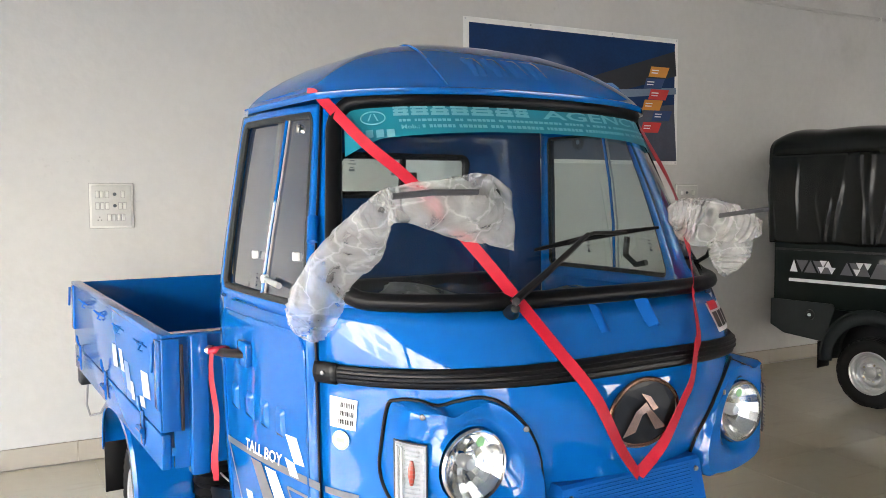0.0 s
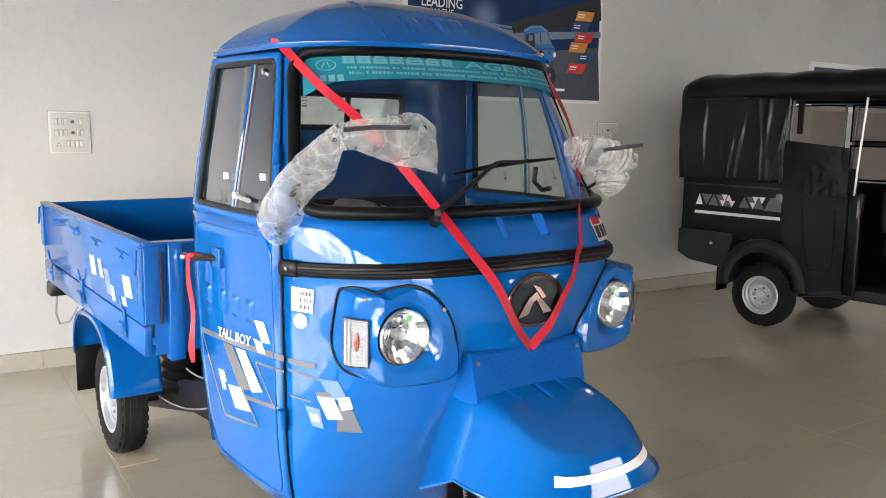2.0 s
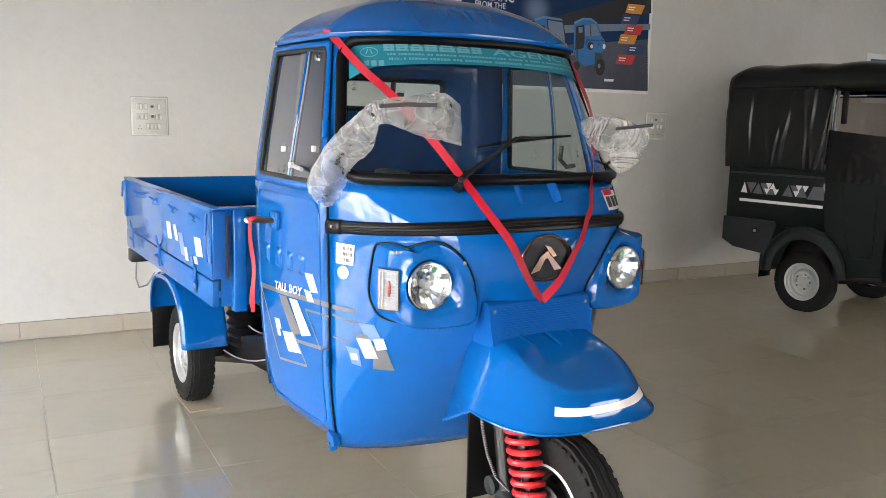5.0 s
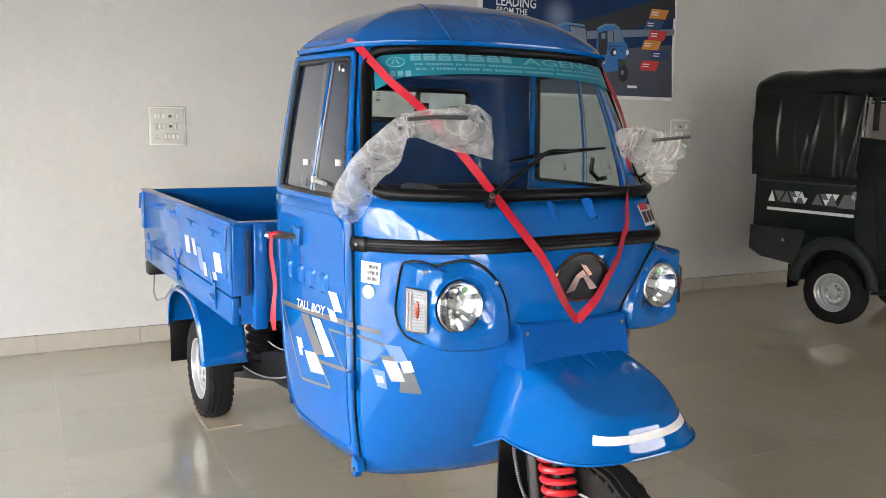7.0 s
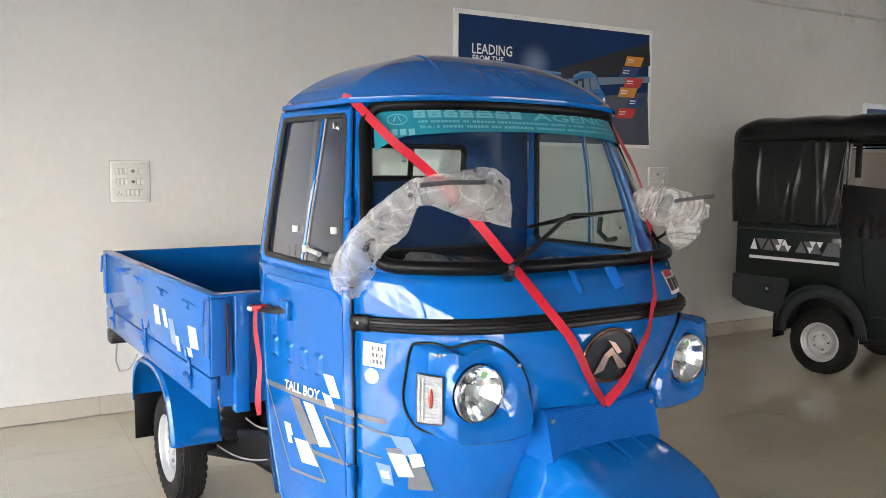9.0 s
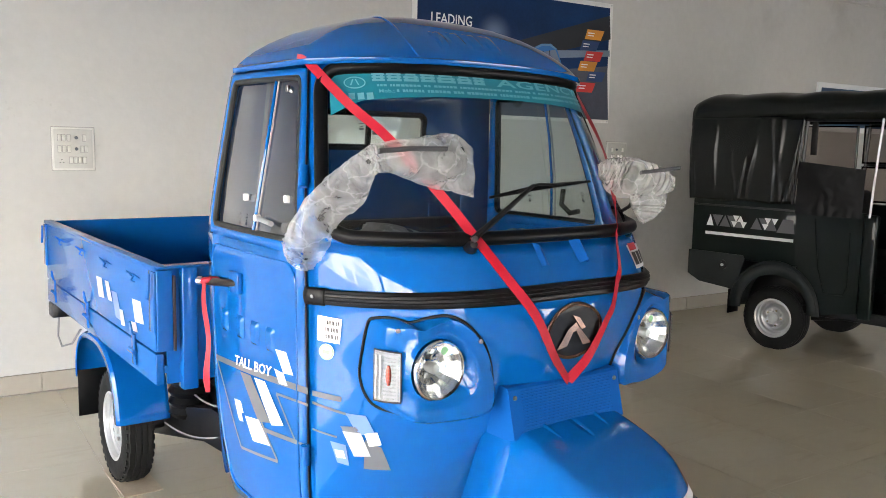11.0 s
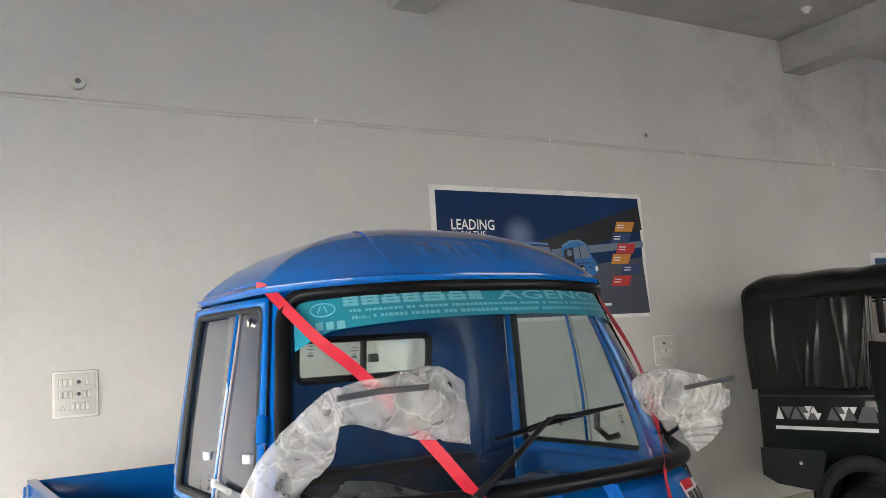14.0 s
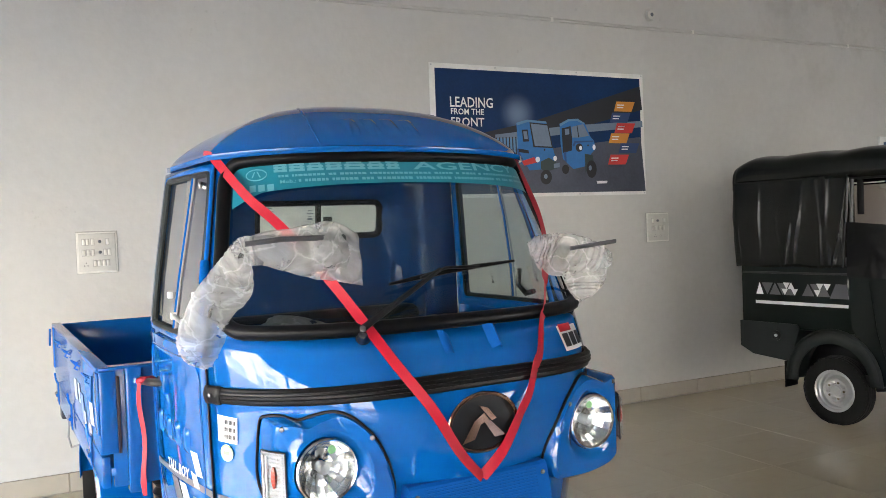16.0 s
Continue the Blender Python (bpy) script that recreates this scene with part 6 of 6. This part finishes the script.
part("driver_seat", box(0.80, 1.10, 0.30, RW - 0.3, 0.66, 0.84, 0.04, 3), SEAT, rick, "black vinyl driver seat")
part("driver_seat_back", box(0.78, 0.84, 0.30, RW - 0.3, 0.84, 1.16, 0.02, 3), SEAT, rick)
for y in (0.03, RW - 0.03):
    part("upright", sweep([(0.13, y, 1.2), (0.16, y, 1.88)], 0.014, 8), BLACK, rick)
    part("upright", sweep([(1.45, y, 1.0), (1.28, y, 1.87)], 0.018, 8), BLACK, rick)
part("far_post", sweep([(0.74, RW - 0.02, 0.5), (0.745, RW - 0.02, 1.88)], 0.014, 8), BLACK, rick)
for z in (1.52, 1.87):
    part("side_rail", sweep([(0.15, RW - 0.02, z), (1.35, RW - 0.02, z)], 0.013, 8), BLACK, rick)
part("top_rail", sweep([(0.15, 0.02, 1.875), (1.35, 0.02, 1.86)], 0.013, 8), BLACK, rick)
part("far_side_panel", box(0.12, 1.45, RW - 0.05, RW, 0.36, 1.18, 0.02), DARKBODY, rick)
part("front_cowl", sheet(lambda u, v: Vector((1.45 + 0.42 * math.sin(math.pi * u) ** 0.6 * (0.75 + 0.25 * math.sin(math.pi * v)), RW * u, 0.34 + 0.74 * v)), 24, 12), DARKBODY, rick, "gloss black rounded front cowl")
part("screen_frame", sweep([(1.50, 0.06, 1.08), (1.34, 0.10, 1.84), (1.34, RW - 0.10, 1.84), (1.50, RW - 0.06, 1.08)], 0.02, 8), BLACK, rick)
part("floor_panel", box(0.60, 1.6, 0.03, RW - 0.03, 0.38, 0.42, 0.01), BLACK, rick)
part("far_curtain", box(-0.84, -0.52, RW - 0.055, RW - 0.045, 1.18, 1.88, 0.002), CANVAS, rick, "black canvas far side curtain")
FILM_BROWN = glass("brown_tinted_film", (0.40, 0.36, 0.33), 0.05, 0.05)
for x0, x1, z0, z1 in ((-0.49, 0.06, 1.20, 1.86), (0.12, 0.52, 1.54, 1.86), (0.12, 0.52, 1.20, 1.50), (0.80, 1.26, 1.20, 1.86)):
    film_ = part("film_window", sheet(lambda u, v: Vector((x0 + (x1 - x0) * u, RW - 0.035 + 0.004 * noise.noise((9 * u, 6 * v, x0)), z0 + (z1 - z0) * v)), 12, 10), FILM_BROWN, rick, "brown tinted plastic window sheet")
    film_.visible_shadow = False
    part("film_hem", sweep([(x0, RW - 0.035, z0), (x1, RW - 0.035, z0), (x1, RW - 0.035, z1), (x0, RW - 0.035, z1)], 0.012, 6, None, True), CANVAS, film_)
part("grab_box", box(0.44, 0.52, RW - 0.09, RW - 0.05, 1.62, 1.76, 0.008), BLACK, rick)
part("hanging_strap", box(0.20, 0.25, 0.02, 0.03, 1.60, 1.86, 0.004), RUBBER, rick)

# ---- wall things ----
def poster_sky():
    """Printed night-blue sky that pales round a low sun."""
    m = mat("poster_navy_print", (0.004, 0.028, 0.10), 0.5, 0, 0.0, 0.3, 2.2, 0, 60, 0.2)
    n, l = m.node_tree.nodes, m.node_tree.links
    co, far, fall, tone = n["Texture Coordinate"], n.new("ShaderNodeVectorMath"), n.new("ShaderNodeMapRange"), n.new("ShaderNodeMix")
    far.operation, far.inputs[1].default_value = "DISTANCE", (0.72, 0, 0.62)
    l.new(co.outputs["Object"], far.inputs[0])
    fall.inputs["From Min"].default_value, fall.inputs["From Max"].default_value = 0.0, 0.17
    fall.inputs["To Min"].default_value, fall.inputs["To Max"].default_value = 0.70, 0.0
    fall.interpolation_type = "SMOOTHSTEP"
    l.new(far.outputs["Value"], fall.inputs["Value"])
    tone.data_type = "RGBA"
    l.new(fall.outputs[0], tone.inputs["Factor"])
    l.new(n["Color Ramp"].outputs[0], tone.inputs["A"])
    tone.inputs["B"].default_value = (0.22, 0.30, 0.42, 1)
    l.new(tone.outputs["Result"], n["Principled BSDF"].inputs["Base Color"])
    return m


NAVY = poster_sky()
ROADP = mat("poster_road_print", (0.06, 0.07, 0.10), 0.5, 0, 0.0, 0.3, 3)
DECKP = mat("poster_flyover_print", (0.009, 0.011, 0.017), 0.5, 0, 0.0, 0.3, 4)
GLOWP = mat("poster_pale_print", (0.15, 0.20, 0.27), 0.5, 0, 0.0, 0.15, 5)
BLUEP = mat("poster_blue_print", (0.015, 0.15, 0.42), 0.5, 0, 0.0, 0.15, 8)
BLUEP2 = mat("poster_light_blue_print", (0.10, 0.24, 0.42), 0.5, 0, 0.0, 0.15, 8)
BLACKP = mat("poster_black_print", (0.012, 0.012, 0.014), 0.5, 0, 0.0)
ORANGEP = mat("poster_orange_print", (0.60, 0.24, 0.03), 0.5, 0, 0.0)
REDP = mat("poster_red_print", (0.55, 0.03, 0.03), 0.5, 0, 0.0)
NAVYP = mat("poster_callout_navy", (0.015, 0.05, 0.16), 0.5, 0, 0.0)

GRUBBY = mat("grubby_white_vinyl", (0.76, 0.755, 0.73), 0.45, 0, 0, 0.12, 6)
poster = thing("poster", "blue printed vinyl poster of small trucks with a white border", "poster", pose(3.19, WY1, 1.85))
part("poster_border", box(0, 2.12, -0.006, -0.001, 0, 1.07, 0.002, 1), GRUBBY, poster, "", False)
part("poster_print", box(0.05, 2.08, -0.0075, -0.005, 0.03, 1.03), NAVY, poster, "", False)


def pp(cx, cy):
    u = (cx - 72) / 800
    return 0.05 + 2.03 * u, max(0.03, min(1.03, 1.03 - (cy - 100 - 35 * u) / 455))


LAYER = [0]


def printed(points, material, name="printed_shape"):
    """A flat printed shape; each lies a hair above the last."""
    LAYER[0] += 1
    y = -0.0078 - 0.00012 * LAYER[0]
    bm = bmesh.new()
    bm.faces.new([bm.verts.new((*pp(*p)[:1], y, pp(*p)[1])) for p in points])
    return part(name, bm, material, poster, "", False)


printed([(72, 470), (420, 410), (870, 370), (885, 600), (72, 600)], ROADP)
printed([(72, 370), (420, 300), (872, 165), (880, 260), (600, 330), (300, 365), (72, 440)], DECKP)
printed([(280, 345), (560, 318), (878, 305), (880, 330), (560, 350), (280, 372)], GLOWP)
printed([(72, 412), (300, 398), (300, 404), (72, 424)], REDP)
# flat printed trucks, drawn on a sheet 990 wide and 555 high
def on_sheet(points):
    return [(72 + (x - 38) * 800 / 990, 92 + 35 * x / 990 + (y - 48 * x / 990) * 455 / 552) for x, y in points]


def disc(x, y, rx, ry, material):
    return printed(on_sheet([(x + rx * math.cos(t), y + ry * math.sin(t)) for t in np.linspace(0, 6.28, 19)[:-1]]), material)


GREENP = mat("poster_dark_green_print", (0.03, 0.05, 0.05), 0.5, 0, 0.0)
DARKBLUEP = mat("poster_dark_blue_print", (0.012, 0.075, 0.22), 0.5, 0, 0.0, 0.15, 8)
for points, m in (
        ([(290, 325), (400, 330), (400, 440), (290, 390)], BLUEP2),
        ([(395, 375), (460, 375), (460, 470), (395, 440)], DARKBLUEP),
        ([(395, 258), (445, 245), (537, 255), (565, 373), (580, 433), (525, 475), (450, 478), (400, 383)], BLUEP),
        ([(395, 258), (445, 245), (537, 255), (541, 264), (448, 256), (398, 270)], BLUEP2),
        ([(457, 257), (547, 268), (567, 380), (472, 372)], BLACKP),
        ([(463, 263), (543, 274), (561, 373), (479, 366)], GLOWP),
        ([(420, 290), (448, 290), (452, 345), (424, 345)], DECKP),
        ([(426, 298), (444, 298), (447, 334), (430, 334)], GLOWP),
        ([(400, 375), (448, 385), (450, 400), (402, 392)], DECKP),
        ([(415, 433), (475, 417), (488, 443), (425, 455)], REDP),
        ([(505, 440), (545, 423), (578, 445), (590, 473), (525, 490), (505, 473)], GREENP),
        ([(568, 453), (597, 450), (597, 470), (568, 474)], GLOWP),
        ([(603, 268), (645, 248), (695, 246), (730, 268), (757, 333), (775, 353), (781, 393), (760, 413), (725, 473), (665, 483), (615, 433), (605, 363)], BLUEP),
        ([(603, 268), (645, 248), (695, 246), (730, 268), (722, 272), (690, 256), (648, 258), (606, 280)], BLUEP2),
        ([(613, 290), (658, 280), (664, 343), (660, 395), (615, 405)], DECKP),
        ([(628, 293), (650, 292), (650, 318), (630, 321)], GLOWP),
        ([(662, 284), (722, 272), (750, 329), (695, 336), (664, 334)], GLOWP),
        ([(688, 277), (692, 277), (700, 335), (695, 335)], DECKP),
        ([(618, 400), (632, 400), (632, 450), (622, 440)], DARKBLUEP),
        ([(664, 372), (675, 350), (776, 352), (770, 358), (682, 360), (672, 378)], DARKBLUEP),
        ([(725, 413), (765, 421), (770, 453), (725, 503)], GREENP)):
    printed(on_sheet(points), m)
for k in range(7):
    printed(on_sheet([(297 + 15 * k, 322), (302 + 15 * k, 322), (302 + 15 * k, 392 + 4 * k), (297 + 15 * k, 390 + 4 * k)]), DECKP)
for x, y, rx, ry, m in ((528, 513, 28, 34, BLACKP), (526, 510, 9, 11, GLOWP), (490, 430, 11, 13, WHITE), (575, 428, 9, 12, WHITE), (625, 482, 18, 22, BLACKP), (757, 488, 26, 42, BLACKP), (750, 482, 8, 12, GLOWP), (697, 383, 18, 20, BLACKP), (704, 385, 8, 10, WHITE), (773, 384, 8, 13, WHITE), (524, 386, 4, 5, BLACKP), (742, 374, 4, 5, BLACKP)):
    disc(x, y, rx, ry, m)
printed([(672, 538), (718, 540), (716, 550), (674, 549)], WHITE)
for x0, y0, m in ((775, 226, ORANGEP), (755, 270, NAVYP), (774, 312, REDP), (748, 352, ORANGEP), (789, 393, NAVYP), (742, 437, REDP)):
    x0 -= 20
    printed([(x0 + 12, y0), (x0 + 92, y0 + 3), (x0 + 76, y0 + 42), (x0, y0 + 39)], m)
    printed([(x0 + 16, y0 + 12), (x0 + 46, y0 + 13), (x0 + 45, y0 + 17), (x0 + 15, y0 + 16)], WHITE)
    printed([(x0 + 14, y0 + 22), (x0 + 42, y0 + 23), (x0 + 41, y0 + 27), (x0 + 13, y0 + 26)], WHITE)
for text, cx, cy, size, wide in (("LEADING", 120, 240, 0.115, 0.39), ("FROM THE", 122, 267, 0.068, 0.300), ("FRONT", 122, 309, 0.098, 0.300)):
    x, z = pp(cx, cy)
    part("lettering", words(text, size, lambda a, b: Vector((x + a, -0.0155, z + b)), size * 0.012, wide), WHITE, poster, "bold white capitals", False)
for x in (0.02, 0.6, 1.4, 2.1):
    for z in (0.015, 1.055):
        part("poster_nail", lathe([(0.008, 0), (0.006, 0.004), (0, 0.005)], 8, pose(x, -0.006, z, 90, 0, 0)), SILVER, poster)

board = thing("display_board", "dark blue display board in a white frame", "board", pose(8.45, WY1, 1.86))
part("board_frame", box(0, 1.9, -0.03, -0.001, 0, 0.55, 0.006, 1), WHITE, board, "", False)
part("board_panel", box(0.06, 1.84, -0.034, -0.028, 0.06, 0.49), mat("board_blue", (0.02, 0.07, 0.16), 0.4, 0, 0, 0.2, 3), board, "", False)


# grey for the drawn-in shade round the switch plates and keys
SHADEGREY = mat("switch_shade_grey", (0.40, 0.39, 0.36), 0.5)
PLATE = mat("switch_plate_plastic", (0.58, 0.57, 0.53), 0.3, 0, 0, 0.04, 30)


def switchboard(x, z, wide, high, rows, label):
    b = thing("switchboard", label, "switchboard", pose(x, WY1, z), "switchboards")
    # the plate's edge shadow, drawn as a slightly larger grey rim
    part("edge_shade", box(-0.003, wide + 0.004, -0.005, -0.001, -0.003, high + 0.004, 0.001), SHADEGREY, b, "thin grey rim in place of the plate's edge shadow")
    part("back_box", box(0, wide, -0.014, -0.004, 0, high, 0.004), PLASTIC_W, b)
    part("cover_plate", box(0.012, wide - 0.012, -0.020, -0.010, 0.012, high - 0.012, 0.004), PLATE, b, "greyish cover plate")
    for z0, keys in rows:
        for x0, kind in keys:
            if kind == "k":
                # grey outline in place of the shade round each key
                part("switch_gap_shade", box(x0 - 0.003, x0 + 0.020, -0.0214, -0.0190, z0 - 0.003, z0 + 0.041), SHADEGREY, b, "", False)
                part("switch", box(x0, x0 + 0.017, -0.034, -0.018, z0, z0 + 0.038, 0.003), PLASTIC_W, b)
            elif kind == "r":
                part("regulator_knob", lathe([(0.011, 0), (0.010, 0.012), (0.005, 0.016), (0, 0.016)], 14, pose(x0, -0.019, z0 + 0.02, 90, 0, 0)), GREYVINYL, b)
            else:
                for dx, dz in ((0, 0.022), (-0.01, 0.004), (0.01, 0.004)):
                    part("socket_hole", lathe([(0.004, 0), (0.003, 0.001), (0, 0.0012)], 8, pose(x0 + dx, -0.0195, z0 + dz, 90, 0, 0)), INK, b)
    return b


switchboard(0.60, 1.41, 0.25, 0.27, ((0.185, ((0.035, "k"), (0.058, "k"), (0.09, "k"), (0.142, "r"), (0.18, "k"))), (0.115, ((0.035, "k"), (0.062, "k"), (0.09, "k"), (0.142, "r"), (0.165, "k"), (0.19, "k"))), (0.045, ((0.055, "s"), (0.10, "k"), (0.125, "k"), (0.155, "k"), (0.18, "k")))), "white plastic switchboard with three rows of switches")
switchboard(5.30, 1.42, 0.25, 0.26, ((0.17, ((0.115, "r"), (0.05, "k"), (0.18, "k"))), (0.105, ((0.05, "k"), (0.075, "k"), (0.13, "k"), (0.17, "k"))), (0.045, ((0.085, "s"), (0.15, "s")))), "white plastic switchboard with switches and sockets")

# conduit, caps, skirting
part_c = part("conduit", sweep([(x, WY1 - 0.012, 3.335 + 0.008 * noise.noise((x * 0.9, 0, 0))) for x in np.linspace(WX0 + 0.02, WX1 - 0.02, 60)], 0.016, 8), mat("grey_conduit_paint", (0.56, 0.55, 0.52), 0.6))
tagged(part_c, "white painted round conduit running along the wall", "conduit")
for x in (0.2, 2.3, 4.35, 5.9, 8.0):
    part("conduit_clip", box(x - 0.012, x + 0.012, WY1 - 0.030, WY1 - 0.002, 3.318, 3.354, 0.003), PLASTIC_W, part_c)
for x in (0.75, 5.41):
    c = thing("wall_cap", "round white plastic ceiling-rose cap on the wall", "junction cap", pose(x, WY1, 3.455), "wall caps")
    part("cap_base", lathe([(0.050, 0), (0.050, 0.022), (0.044, 0.036), (0.026, 0.040), (0, 0.040)], 24, pose(0, -0.001, 0, 90, 0, 0)), PLATE, c)
    part("cap_hole", lathe([(0.018, 0.041), (0.012, 0.045), (0, 0.046)], 16, pose(0, -0.001, 0, 90, 0, 0)), GREYVINYL, c)
c = thing("ceiling_cap", "round white lamp holder on the ceiling", "junction cap", pose(6.9, 4.75, TOP), "wall caps")
part("cap_base", lathe([(0.05, 0), (0.05, -0.02), (0.035, -0.032), (0.02, -0.06), (0, -0.06)], 24), PLASTIC_W, c)

SKIRT = mat("skirting_tile", (0.42, 0.38, 0.32), 0.16, 0, 0, 0.08, 2.0, 0.0, 14)
skirting = tagged(part("baseboard", box(WX0, WX1, WY1 - 0.012, WY1, 0, 0.122), GROUT, None, "", False), "beige polished tile skirting along the wall", "skirting", "", "structure")
x, k = 0.493 - 0.667 * 7, 0
while x < WX1:
    a, b = max(x, WX0), min(x + 0.663, WX1)
    part("skirting_tile", box(a, b, WY1 - 0.026, WY1 - 0.010, 0.001, 0.125, 0.002, 1), SKIRT, skirting, "", False)
    x += 0.667

# ---- floor tiles ----
PITCH, GAP = 0.667, 0.0024
bm = box(GAP / 2, PITCH - GAP / 2, GAP / 2, PITCH - GAP / 2, -0.006, 0.0, 0.0007, 1)
first = part("tile", bm, TILE, floor, "", False)
TILE_MESH = first.data
bpy.data.objects.remove(first)
rest = []
for i in range(-6, 21):
    for j in range(-13, 4):
        x, y = -0.09 + PITCH * i, 3.42 + 0.666 * (j - 1)
        if x < WX0 - 0.1 or x > WX1 - 0.5 or y + PITCH > WY1 + 0.1 or y < WY0 - 0.2:
            continue
        if -2.2 < x < 9.2 and y > -1.4:
            ob = new("tile", TILE_MESH)
            ob.parent, ob.location = floor, (x * K, y * K, 0)
        else:
            rest.append((x, y))
bm = bmesh.new()
for x, y in rest:
    box(x + GAP / 2, x + PITCH - GAP / 2, y + GAP / 2, y + 0.666 - GAP / 2, -0.006, 0.0, 0, 1, bm)
tagged(part("tile_field", bm, TILE, floor, "", False), "", "", "", "stuff")
